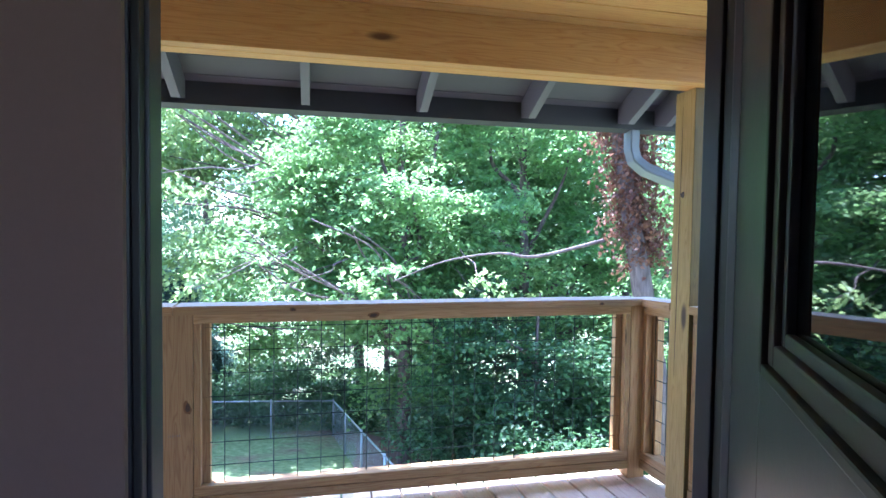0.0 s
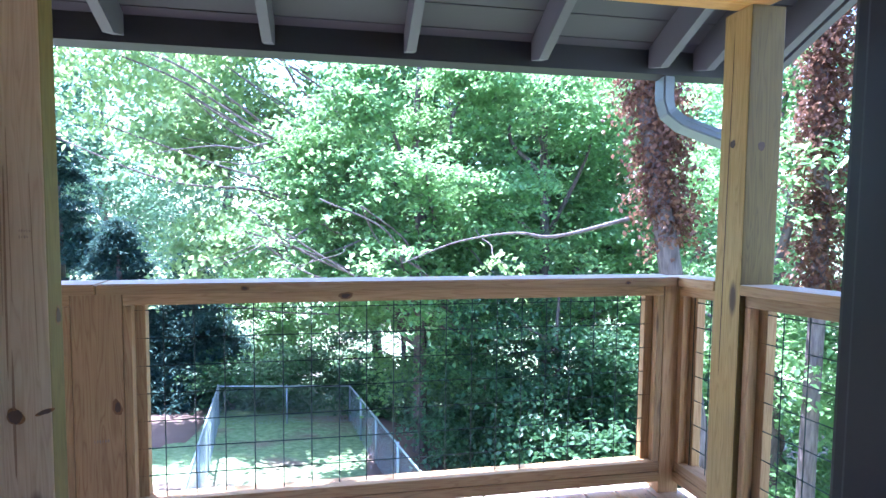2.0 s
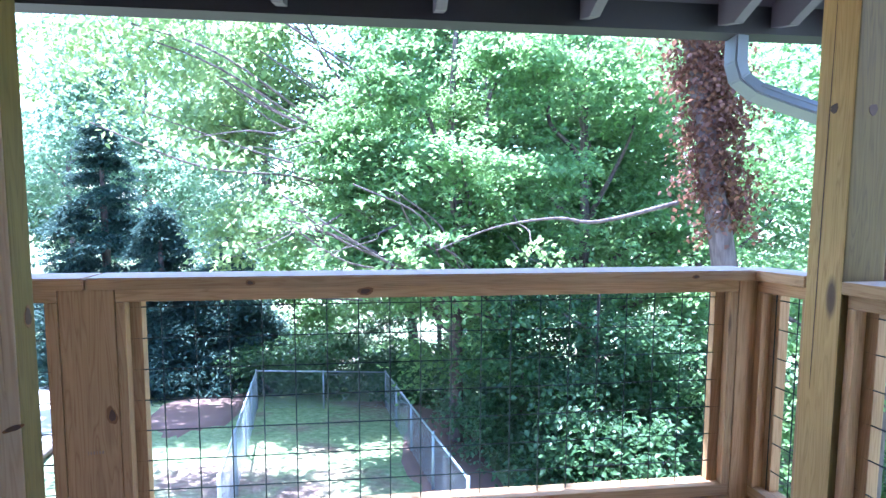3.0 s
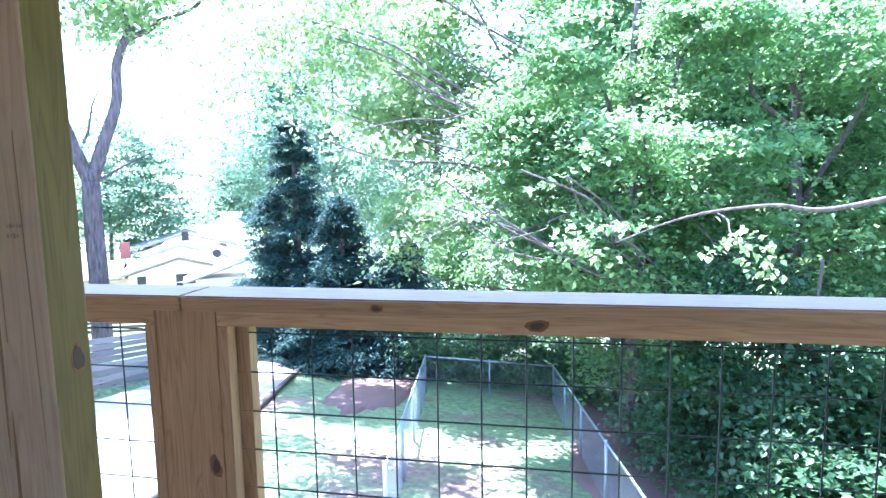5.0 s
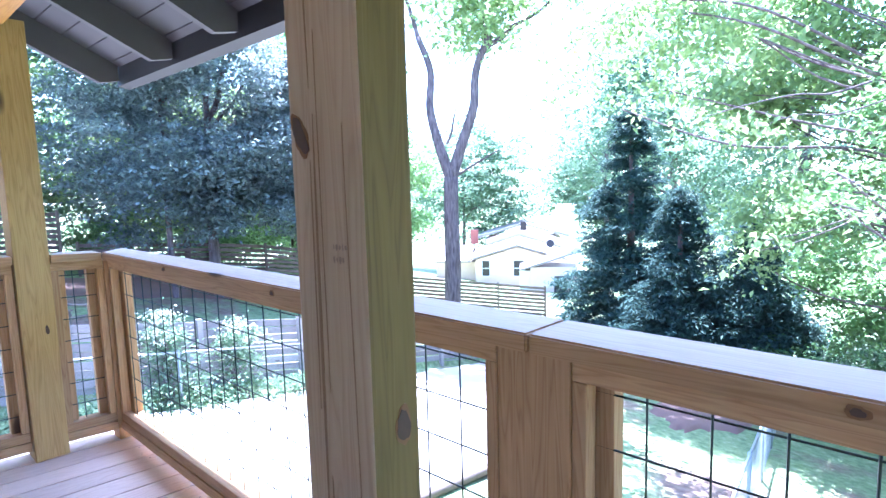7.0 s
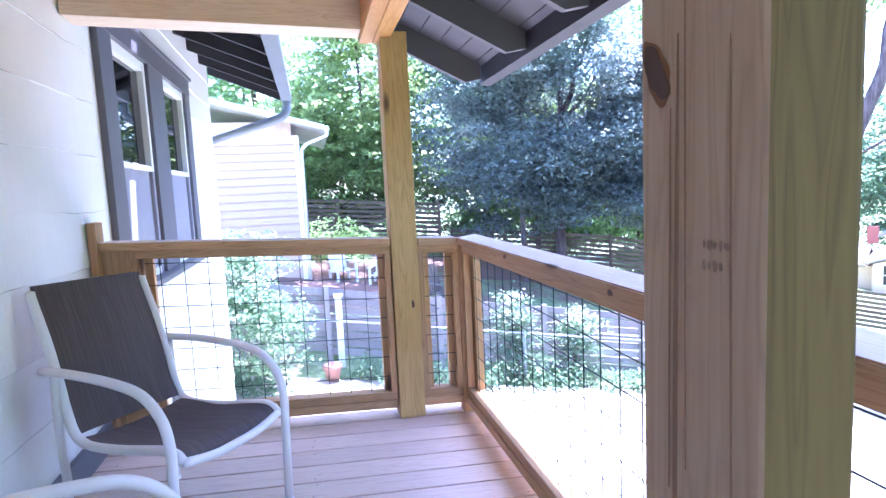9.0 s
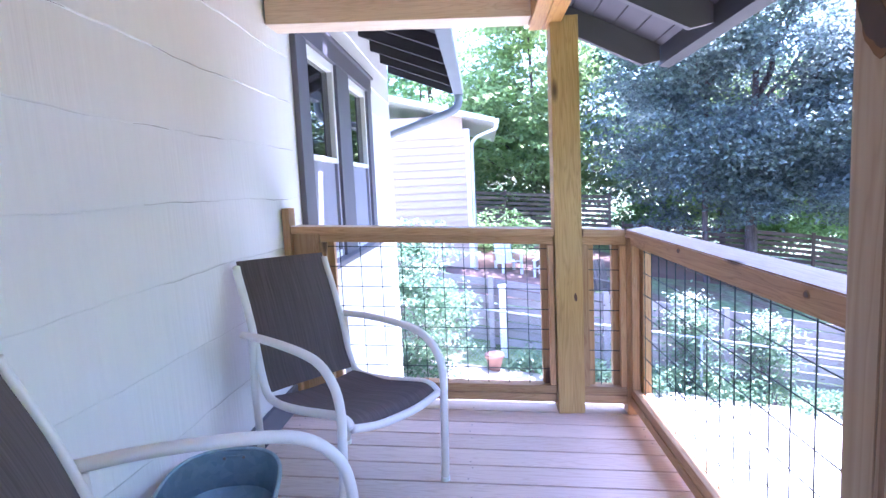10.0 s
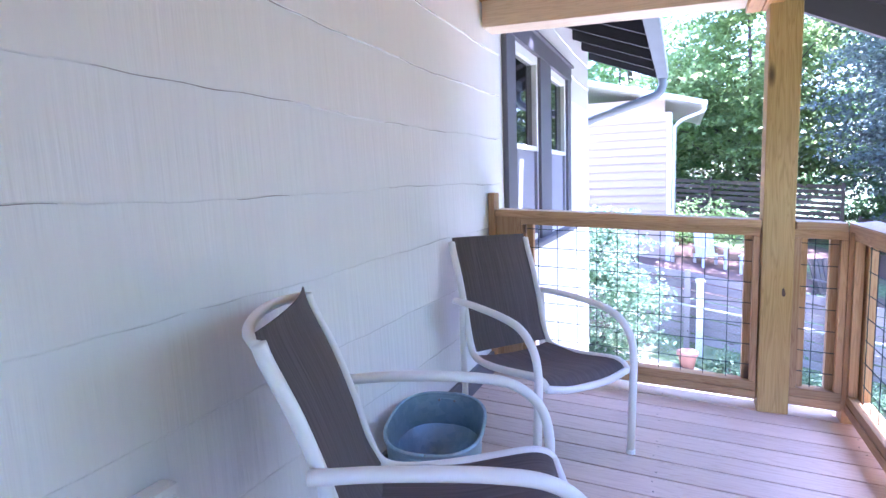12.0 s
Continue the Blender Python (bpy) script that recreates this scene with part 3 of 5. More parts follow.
def rail_panel(parent, axis, u0, u1, v, z0=0.10, z1=RH - CAP_T, inner=-1, phase=0.5, mats=None):
    """A framed wire panel between u0 and u1 along x (axis 0) or y (axis 1), at v on the other axis; inner: which way the deck lies."""
    F = 0.038
    mats = mats or PINE

    def bar(name, a0, a1, b0, b1, za, zb, mat):
        if axis == 0:
            return part(name, span(a0, a1, b0, b1, za, zb, 0.003), mat, parent)
        return part(name, span(b0, b1, a0, a1, za, zb, 0.003), mat, parent)

    for s in (inner, -inner):
        b0, b1 = sorted((v + s * 0.003, v + s * (F + 0.003)))
        up = 0.004 if s == inner else 0
        W = 0.029 if s == inner else 0.062
        bar("frame_rail", u0, u1, b0, b1, z1 - F - up, z1 - 0.001, mats[axis])
        bar("frame_rail", u0, u1, b0, b1, z0, z0 + F + up, mats[axis])
        bar("frame_stile", u0, u0 + W, b0, b1, z0 + F + up + 0.001, z1 - F - up - 0.001, mats[2])
        bar("frame_stile", u1 - W, u1, b0, b1, z0 + F + up + 0.001, z1 - F - up - 0.001, mats[2])
    u = u0 + F + GRID * phase
    while u < u1 - F:
        wire(parent, *[(u, v, z0 + 0.01) if axis == 0 else (v, u, z0 + 0.01), (u, v, z1 - 0.01) if axis == 0 else (v, u, z1 - 0.01)])
        u += GRID
    z = z0 + F + GRID * 0.75
    while z < z1 - F:
        wire(parent, *[(u0 + 0.01, v + 0.005, z) if axis == 0 else (v + 0.005, u0 + 0.01, z), (u1 - 0.01, v + 0.005, z) if axis == 0 else (v + 0.005, u1 - 0.01, z)])
        z += GRID * 0.98


def scarf_cap(x0, x1, y0, y1, cut0, cut1):
    """A flat cap board whose ends may be cut on the slant."""
    bm = bmesh.new()
    vv = [bm.verts.new(p) for z in (RH - CAP_T, RH) for p in ((x0 + cut0, y0, z), (x1 + cut1, y0, z), (x1, y1, z), (x0, y1, z))]
    for f in ((0, 3, 2, 1), (4, 5, 6, 7), (0, 1, 5, 4), (1, 2, 6, 5), (2, 3, 7, 6), (3, 0, 4, 7)):
        bm.faces.new([vv[i] for i in f])
    bmesh.ops.bevel(bm, geom=bm.edges[:], offset=0.004, segments=2, affect="EDGES")
    return bm


YC0, YC1 = Y_RAIL - 0.005, Y_RAIL + 0.135       # cap board, inner and outer edge
YP = Y_RAIL + 0.062                              # plane of the wire
front_rail = thing("railing", "new pine deck railing with square wire panels", "railing", kind="structure")
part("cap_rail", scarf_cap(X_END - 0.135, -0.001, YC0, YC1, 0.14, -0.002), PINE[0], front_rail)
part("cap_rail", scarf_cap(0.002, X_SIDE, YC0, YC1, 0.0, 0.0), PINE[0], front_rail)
part("rail_post", span(-0.092, 0.076, Y_RAIL + 0.022, Y_RAIL + 0.12, 0.0, RH - CAP_T - 0.001, 0.004), PINE[2], front_rail)
part("rail_post", span(X_END - 0.11, X_END - 0.012, Y_RAIL + 0.005, Y_RAIL + 0.105, 0.0, RH - CAP_T - 0.001, 0.004), PINE[2], front_rail)
part("rail_post", span(X_SIDE - 0.045, X_SIDE + 0.05, Y_RAIL + 0.02, Y_RAIL + 0.115, 0.0, RH - CAP_T - 0.001, 0.004), PINE[2], front_rail)
rail_panel(front_rail, 0, 0.078, X_SIDE - 0.047, YP, phase=0.80)
rail_panel(front_rail, 0, X_END - 0.01, -0.094, YP, phase=0.6)
for x0, x1 in ((X_END - 0.01, -0.094), (0.078, X_SIDE - 0.047)):
    part("bottom_rail", span(x0, x1, YP - 0.045, YP + 0.045, 0.055, 0.098, 0.003), PINE[0], front_rail)

end_rail = thing("railing", "new pine end railing with square wire panels", "railing", kind="structure")
XP = X_END - 0.06
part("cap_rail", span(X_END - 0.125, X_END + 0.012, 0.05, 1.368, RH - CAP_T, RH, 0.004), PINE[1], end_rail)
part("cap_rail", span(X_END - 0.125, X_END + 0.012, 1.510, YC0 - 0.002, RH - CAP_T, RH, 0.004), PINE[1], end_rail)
part("wall_post", span(X_END - 0.075, X_END + 0.02, 0.012, 0.048, 0.0, RH + 0.09, 0.003), PINE[2], end_rail)
part("wall_stud", span(X_END - 0.115, X_END - 0.015, 0.05, 0.185, 0.0, RH - CAP_T - 0.001, 0.003), PINE[2], end_rail)
rail_panel(end_rail, 1, 0.187, 1.368, XP, inner=1, phase=0.5)
rail_panel(end_rail, 1, 1.510, Y_RAIL + 0.004, XP, inner=1, phase=0.5)
part("bottom_rail", span(XP - 0.045, XP + 0.045, 0.187, 1.368, 0.055, 0.098, 0.003), PINE[1], end_rail)
part("bottom_rail", span(XP - 0.045, XP + 0.045, 1.510, Y_RAIL + 0.004, 0.055, 0.098, 0.003), PINE[1], end_rail)

side_rail = thing("railing", "new pine side railing with square wire panels", "railing", kind="structure")
XS = X_SIDE + 0.065
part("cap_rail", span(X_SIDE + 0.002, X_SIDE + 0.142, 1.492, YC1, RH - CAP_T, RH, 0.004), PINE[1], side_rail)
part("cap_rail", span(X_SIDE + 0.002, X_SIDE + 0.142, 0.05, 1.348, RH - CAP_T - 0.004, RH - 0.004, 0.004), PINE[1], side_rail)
rail_panel(side_rail, 1, 1.492, Y_RAIL + 0.018, XS, inner=-1, phase=0.5)
rail_panel(side_rail, 1, 0.05, 1.346, XS, z1=RH - CAP_T - 0.004, inner=-1, phase=0.5)
part("bottom_rail", span(XS - 0.045, XS + 0.045, 0.05, 1.346, 0.055, 0.098, 0.003), PINE[1], side_rail)
part("bottom_rail", span(XS - 0.045, XS + 0.045, 1.492, Y_RAIL + 0.018, 0.055, 0.098, 0.003), PINE[1], side_rail)

for x, z, ru, rz in ((0.865, 0.893, 0.03, 0.012), (0.50, 0.905, 0.014, 0.010), (2.02, 0.905, 0.012, 0.008), (-0.9, 0.90, 0.012, 0.01), (-1.7, 0.905, 0.016, 0.009)):
    yf = YP - 0.041 if z < 0.9 else YC0
    mark(front_rail, (x, yf - 0.0002, z + (0.025 if z >= 0.9 else 0)), 1, ru, rz, KN2, "knot_ring", 0.1, int(x * 10) + 60)
    mark(front_rail, (x, yf - 0.0012, z + (0.025 if z >= 0.9 else 0)), 1, ru * 0.6, rz * 0.6, KN, "knot", 0.1, int(x * 10) + 70)
mark(front_rail, (0.052, Y_RAIL + 0.0218, 0.50), 1, 0.016, 0.03, KN2, "knot_ring", 0.1, 81)
mark(front_rail, (0.054, Y_RAIL + 0.0208, 0.50), 1, 0.009, 0.02, KN, "knot", 0.1, 82)
for k in range(6):
    mark(front_rail, (-0.025 + 0.009 * k, Y_RAIL + 0.0218, 0.377 + 0.0004 * k), 1, 0.0016 + 0.0008 * (k % 3), 0.006, INK, "stamp_bar", 0, 84 + k)

for o in (deck, end_rail, side_rail):
    lay_on_fall(o)
lay_on_fall(end_beam, 0.032, 0.1)

# cap tops get a paler wood: sky brightness put into their colour
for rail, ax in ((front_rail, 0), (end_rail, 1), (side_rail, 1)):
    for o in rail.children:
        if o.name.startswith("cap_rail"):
            o.data.materials.append(SKYLIT[ax])
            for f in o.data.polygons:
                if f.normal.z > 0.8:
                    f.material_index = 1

# ---- door, window ----
door_frame = thing("door_frame", "grey painted door frame with moulded jambs", "door frame", kind="structure")
for side, xe in ((1, DOOR_L), (-1, DOOR_R)):
    a, b = sorted((xe - side * 0.012, xe + side * 0.006))
    part("jamb", span(a, b, -WALL_T - (0.0 if side > 0 else 0.02), 0.012, 0.0, DOOR_H, 0.003), FRAMEPAINT, door_frame)
    a, b = sorted((xe + side * 0.0065, xe + side * (0.022 if side > 0 else 0.084)))
    part("stop", span(a, b, -0.112, -0.072, 0.0, DOOR_H - 0.012, 0.003), FRAMEPAINT, door_frame)
    # bar set back behind the stop; its dark colour gives the groove's shade
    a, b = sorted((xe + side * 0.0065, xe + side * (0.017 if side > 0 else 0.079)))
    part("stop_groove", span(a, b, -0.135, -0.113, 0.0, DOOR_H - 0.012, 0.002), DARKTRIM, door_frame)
    if side < 0:
        part("hinge_jamb", span(a - 0.006, b, -0.160, -0.136, 0.0, DOOR_H - 0.012, 0.005), DOORPAINT, door_frame)
    a, b = sorted((xe - side * 0.105, xe - side * 0.013))
    part("casing", span(a, b, 0.0095, 0.032, 0.0, DOOR_H + 0.11, 0.004), FRAMEPAINT, door_frame)
part("head_jamb", span(DOOR_L + 0.007, DOOR_R - 0.007, -WALL_T - 0.02, 0.012, DOOR_H - 0.012, DOOR_H + 0.01, 0.003), FRAMEPAINT, door_frame)
part("head_casing", span(DOOR_L - 0.012, DOOR_R + 0.012, 0.0095, 0.031, DOOR_H + 0.011, DOOR_H + 0.11, 0.004), FRAMEPAINT, door_frame)
part("threshold", span(DOOR_L + 0.007, DOOR_R - 0.007, -WALL_T - 0.03, 0.0045, -0.02, 0.092, 0.004), GALV, door_frame)

door = thing("door_1", "grey painted half-glazed door, standing open", "door", (1.211, -0.162, 0.012), -121.8, kind="structure")
# the leaf lies along its local x; its moulded face is towards -y, 0.044 thick
DW, DH = 0.79, 2.0
LITE = (0.20, DW - 0.20, 1.13, 1.86)
for nm, d in (("stile", (0, LITE[0], 0, 0.044, 0.08, DH)), ("stile", (LITE[1], DW, 0, 0.044, 0.08, DH)),
              ("rail", (LITE[0] + 0.0005, LITE[1] - 0.0005, 0, 0.044, LITE[3], DH)), ("rail", (LITE[0] + 0.0005, LITE[1] - 0.0005, 0, 0.044, 0.97, LITE[2])),
              ("rail", (LITE[0] + 0.0005, LITE[1] - 0.0005, 0, 0.044, 0.08, 0.2)),
              ("panel", (LITE[0] + 0.001, LITE[1] - 0.001, 0.012, 0.032, 0.2005, 0.9695))):
    part(nm, span(*d, 0.0015), DOORPAINT, door)
part("glass", span(LITE[0] + 0.002, LITE[1] - 0.002, 0.022, 0.028, LITE[2] + 0.002, LITE[3] - 0.002), GLASS, door, "clear reflective door glass")
# the outermost bead is coloured dark for the shaded recess round the lite
for off, out, wide, mt in ((0.0008, -0.003, 0.014, DARKTRIM), (0.0152, 0.004, 0.026, ROOMTRIM), (0.0417, 0.011, 0.016, DOORPAINT)):
    a, b, c, d = LITE[0] + off, LITE[1] - off, LITE[2] + off, LITE[3] - off
    for q in ((a, a + wide, out, 0.0215, c, d), (b - wide, b, out, 0.0215, c, d), (a + wide + 0.0005, b - wide - 0.0005, out, 0.0215, c, c + wide), (a + wide + 0.0005, b - wide - 0.0005, out, 0.0215, d - wide, d)):
        part("bead", span(*q, 0.003), mt, door, "moulded glazing bead")
for q in ((LITE[0] + 0.001, LITE[0] + 0.022, 0.222, 0.948), (LITE[1] - 0.022, LITE[1] - 0.001, 0.222, 0.948), (LITE[0] + 0.001, LITE[1] - 0.001, 0.949, 0.969), (LITE[0] + 0.001, LITE[1] - 0.001, 0.201, 0.221)):
    part("moulding", span(q[0], q[1], -0.004, 0.0119, q[2], q[3], 0.003), DARKTRIM, door)
knob = part("door_knob", tube(spline([(DW - 0.07, 0.0, 0.98), (DW - 0.07, -0.02, 0.98), (DW - 0.07, -0.045, 0.98), (DW - 0.07, -0.062, 0.98)], 4), 0.026, 14, 1.0, lambda t: 0.4 + 0.6 * math.sin(min(1, t * 1.2) * 2.2)), NAIL, door, "dark metal knob", True)

window = thing("window_1", "pair of grey-framed sash windows with insect screens", "window", kind="structure")
x0, x1, z0, z1 = WIN
M0, M1 = -4.05, -3.68
for d in ((x0, x0 + 0.17, z0, z1), (x1 - 0.20, x1, z0, z1), (M0, M1, z0, z1)):
    part("trim_board", span(d[0], d[1], -0.06, 0.034, d[2], d[3], 0.004), TRIM, window)
part("head_trim", span(x0 - 0.02, x1 + 0.03, -0.06, 0.036, z1 + 0.001, z1 + 0.13, 0.004), TRIM, window)
part("head_cap", span(x0 - 0.05, x1 + 0.06, -0.02, 0.055, z1 + 0.131, z1 + 0.155, 0.004), TRIM, window)
part("window_sill", span(x0 - 0.04, x1 + 0.04, -0.06, 0.085, z0 - 0.04, z0 - 0.001, 0.006), TRIM, window)
for a, b in ((x0 + 0.171, M0 - 0.001), (M1 + 0.001, x1 - 0.201)):
    part("sash", span(a, a + 0.045, -0.05, 0.012, 1.40, z1 - 0.001, 0.003), WHITE, window)
    part("screen_frame", span(a, a + 0.045, -0.05, 0.012, z0 + 0.001, 1.399, 0.003), SCREEN, window)
    part("sash", span(b - 0.045, b, -0.05, 0.012, z0 + 0.001, z1 - 0.001, 0.003), WHITE, window)
    part("sash", span(a + 0.046, b - 0.046, -0.05, 0.010, z1 - 0.06, z1 - 0.001, 0.003), WHITE, window)
    part("sash", span(a + 0.046, b - 0.046, -0.05, 0.010, 1.40, 1.435, 0.003), WHITE, window)
    part("sash", span(a + 0.046, b - 0.046, -0.05, 0.010, z0 + 0.001, z0 + 0.045, 0.003), WHITE, window)
    part("pane", span(a + 0.046, b - 0.046, -0.03, -0.025, 1.436, z1 - 0.061), GLASS, window, "clear upper pane")
    part("pane", span(a + 0.046, b - 0.046, -0.04, -0.035, z0 + 0.046, 1.399), GLASS, window)
    part("insect_screen", span(a + 0.046, b - 0.046, -0.012, -0.010, z0 + 0.046, 1.399), SCREEN, window, "grey insect screen over the lower pane")
for nm, d in (("floor_side_room", (-5.1, -2.6, -2.15, -WALL_T - 0.002, 0.2, 0.3)), ("ceiling_side_room", (-5.1, -2.6, -2.15, -WALL_T - 0.002, 2.3, 2.4)),
              ("wall_side_room_left", (-5.2, -5.1, -2.2, -WALL_T - 0.002, 0.2, 2.4)), ("wall_side_room_right", (-2.6, -2.5, -2.2, -WALL_T - 0.002, 0.2, 2.4))):
    tagged(link_mesh(nm, span(*d), ROOM), "plain surface of the room behind the window", nm.split("_")[0], kind="structure")
tagged(link_mesh("wall_room_dark", span(x0 - 0.1, x1 + 0.1, -2.2, -2.15, z0 - 0.4, z1 + 0.2), ROOM), "back wall of the room behind the window", "wall", kind="structure")

# unseen opening added in the back wall so sky light fills the room
back_fill_window = thing("window_2", "unseen white-framed window added to light the dim room", "window", kind="structure")
for d in ((0.1, 0.16, 0.9, 2.1), (1.84, 1.9, 0.9, 2.1), (0.97, 1.03, 0.961, 2.039)):
    part("window_frame", span(d[0], d[1], -4.28, -4.22, d[2], d[3], 0.003), WHITE, back_fill_window)
for z in (0.9, 2.04):
    part("window_frame", span(0.161, 1.839, -4.28, -4.22, z, z + 0.06, 0.003), WHITE, back_fill_window)

# eave over the window, further along the house
eave = thing("roof", "dark grey house eave with exposed rafters and gutter", "roof", kind="structure")
EX0, EX1 = -6.35, -3.56


def eave_z(y):
    return 2.36 + 0.45 * (0.75 - y)


bm = bmesh.new()
vv = [bm.verts.new((x, y, eave_z(y) + h)) for h in (0.0, 0.05) for x in (EX0, EX1) for y in (-2.5, 0.78)]
for f in ((0, 1, 3, 2), (4, 6, 7, 5), (0, 4, 5, 1), (2, 3, 7, 6), (0, 2, 6, 4), (1, 5, 7, 3)):
    bm.faces.new([vv[i] for i in f])
part("roof_deck", bm, SOFFIT, eave)
for i in range(6):
    x = EX1 - 0.05 - i * 0.54
    prof = [(0.0, eave_z(0.0) - 0.003), (0.74, eave_z(0.74) - 0.003), (0.74, eave_z(0.74) - 0.10), (0.0, eave_z(0.0) - 0.15)]
    bm = bmesh.new()
    a = [bm.verts.new((x - 0.02, y, z)) for y, z in prof]
    b = [bm.verts.new((x + 0.02, y, z)) for y, z in prof]
    bm.faces.new(a)
    bm.faces.new(b[::-1])
    for k in range(4):
        bm.faces.new((a[k], b[k], b[(k + 1) % 4], a[(k + 1) % 4]))
    bmesh.ops.recalc_face_normals(bm, faces=bm.faces[:])
    part("rafter_tail", bm, EAVEPAINT, eave)
part("gutter", span(EX0 - 0.02, EX1 + 0.02, 0.745, 0.86, 2.25, 2.375, 0.02), GUTTER, eave)
part("downspout", tube(spline([(-6.29, 0.80, 2.26), (-6.29, 0.80, 2.16), (-6.29, 0.72, 2.07), (-6.28, 0.35, 1.95), (-6.27, 0.02, 1.85), (-6.27, -0.08, 1.75), (-6.27, -0.10, 1.5)], 6)
     + [Vector((-6.27, -0.10, -2.5))], 0.05, 10, 0.75), GUTTER, eave, "grey ribbed downspout with an elbow", True)

# ---- furniture on the deck ----


def sling_patch(rows, width, thick=0.004, sag=0.0):
    """A stretched fabric panel along a line of (y, z), across x, with a slight sag and hemmed sides."""
    bm = bmesh.new()
    nx = 8
    top, bot = [], []
    for j, (y, z) in enumerate(rows):
        a, b = rows[max(j - 1, 0)], rows[min(j + 1, len(rows) - 1)]
        d = Vector((0, b[0] - a[0], b[1] - a[1])).normalized()
        nv = Vector((0, -d.z, d.y))
        for lst, off in ((top, thick / 2), (bot, -thick / 2)):
            lst.append([bm.verts.new(Vector((width * (i / nx - 0.5), y, z)) + nv * (off - sag * (1 - (2 * i / nx - 1) ** 2))) for i in range(nx + 1)])
    for j in range(len(rows) - 1):
        for i in range(nx):
            bm.faces.new((top[j][i], top[j][i + 1], top[j + 1][i + 1], top[j + 1][i]))
            bm.faces.new((bot[j][i], bot[j + 1][i], bot[j + 1][i + 1], bot[j][i + 1]))
        bm.faces.new((top[j][0], top[j + 1][0], bot[j + 1][0], bot[j][0]))
        bm.faces.new((top[j][nx], bot[j][nx], bot[j + 1][nx], top[j + 1][nx]))
    for i in range(nx):
        bm.faces.new((top[0][i], bot[0][i], bot[0][i + 1], top[0][i + 1]))
        bm.faces.new((top[-1][i], top[-1][i + 1], bot[-1][i + 1], bot[-1][i]))
    bmesh.ops.recalc_face_normals(bm, faces=bm.faces[:])
    return bm


def patio_chair(at, turn, label):
    """A sling armchair; it faces its local +y."""
    c = thing("patio_chair", label, "chair", at, turn, group="patio chairs on the deck")
    c.matrix_world = Matrix.Translation((at[0], at[1], fall_z(at[1]) + 0.001)) @ Matrix.Rotation(-math.atan(FALL), 4, "X") @ Matrix.Rotation(radians(turn), 4, "Z")
    hw, r = 0.215, 0.0155
    back = [(-0.395, 0.835), (-0.380, 0.795), (-0.325, 0.68), (-0.275, 0.55), (-0.24, 0.44), (-0.20, 0.365), (-0.13, 0.345)]
    seat = [(-0.13, 0.345), (0.0, 0.355), (0.12, 0.375), (0.21, 0.39), (0.255, 0.385), (0.28, 0.365)]
    for s in (-1, 1):
        part("side_rail", tube(spline([(s * hw, y, z) for y, z in back + seat[1:]], 4), r, 10), TUBE, c, smooth=True)
        part("front_leg", tube(spline([(s * (hw + 0.036), -0.30, 0.585), (s * (hw + 0.04), -0.15, 0.594), (s * (hw + 0.04), 0.05, 0.590), (s * (hw + 0.04), 0.17, 0.568),
             (s * (hw + 0.04), 0.245, 0.505), (s * (hw + 0.04), 0.275, 0.42), (s * (hw + 0.04), 0.28, 0.32)], 6) + [Vector((s * (hw + 0.04), 0.29, 0.012))], r + 0.001, 10, 0.85), TUBE, c,
             "white tube bent into arm and front leg", True)
        part("rear_leg", tube([Vector((s * (hw + 0.014), -0.275, 0.575)), Vector((s * (hw + 0.02), -0.255, 0.38)), Vector((s * (hw + 0.01), -0.245, 0.20)), Vector((s * hw, -0.25, 0.012))], r - 0.001, 10), TUBE, c, smooth=True)
        for y in (0.29, -0.25):
            x = s * (hw + (0.04 if y > 0 else 0))
            part("foot_cap", tube([Vector((x, y, 0.0)), Vector((x, y, 0.016))], r + 0.003, 10), WHITE, c)
    part("top_bar", tube(spline([(-hw, -0.397, 0.828), (-hw * 0.6, -0.440, 0.835), (0, -0.455, 0.838), (hw * 0.6, -0.440, 0.835), (hw, -0.397, 0.828)], 5), r - 0.003, 10), TUBE, c, smooth=True)
    part("front_bar", tube(spline([(-hw, 0.28, 0.365), (-hw * 0.5, 0.285, 0.345), (0, 0.285, 0.34), (hw * 0.5, 0.285, 0.345), (hw, 0.28, 0.365)], 5), r - 0.001, 10), TUBE, c, smooth=True)
    part("cross_bar", tube([Vector((-hw, -0.225, 0.385)), Vector((hw, -0.225, 0.385))], r - 0.002, 10), TUBE, c, smooth=True)
    sb = [(p.y, p.z) for p in spline([(0, y - 0.002, z + 0.002) for y, z in back[:-1]], 3)]
    sb = [(sb[0][0] - 0.004, sb[0][1] + 0.018)] + sb
    part("back_sling", sling_patch(sb, hw * 2 - 0.012, sag=-0.022), SLING, c, "dark brown woven sling back")
    ss = [(p.y, p.z) for p in spline([(0, y, z + 0.004) for y, z in [(-0.19, 0.352)] + seat[1:] + [(0.287, 0.352)]], 3)]
    part("seat_sling", sling_patch(ss, hw * 2 - 0.02, sag=0.018), SLING, c, "dark brown woven sling seat")
    return c


chair_far = patio_chair((-1.72, 0.452, 0.0), -36.0, "white tube patio chair with dark sling beside the tub")
chair_near = patio_chair((-0.57, 0.515, 0.0), 24.7, "white tube patio chair with dark sling against the wall")


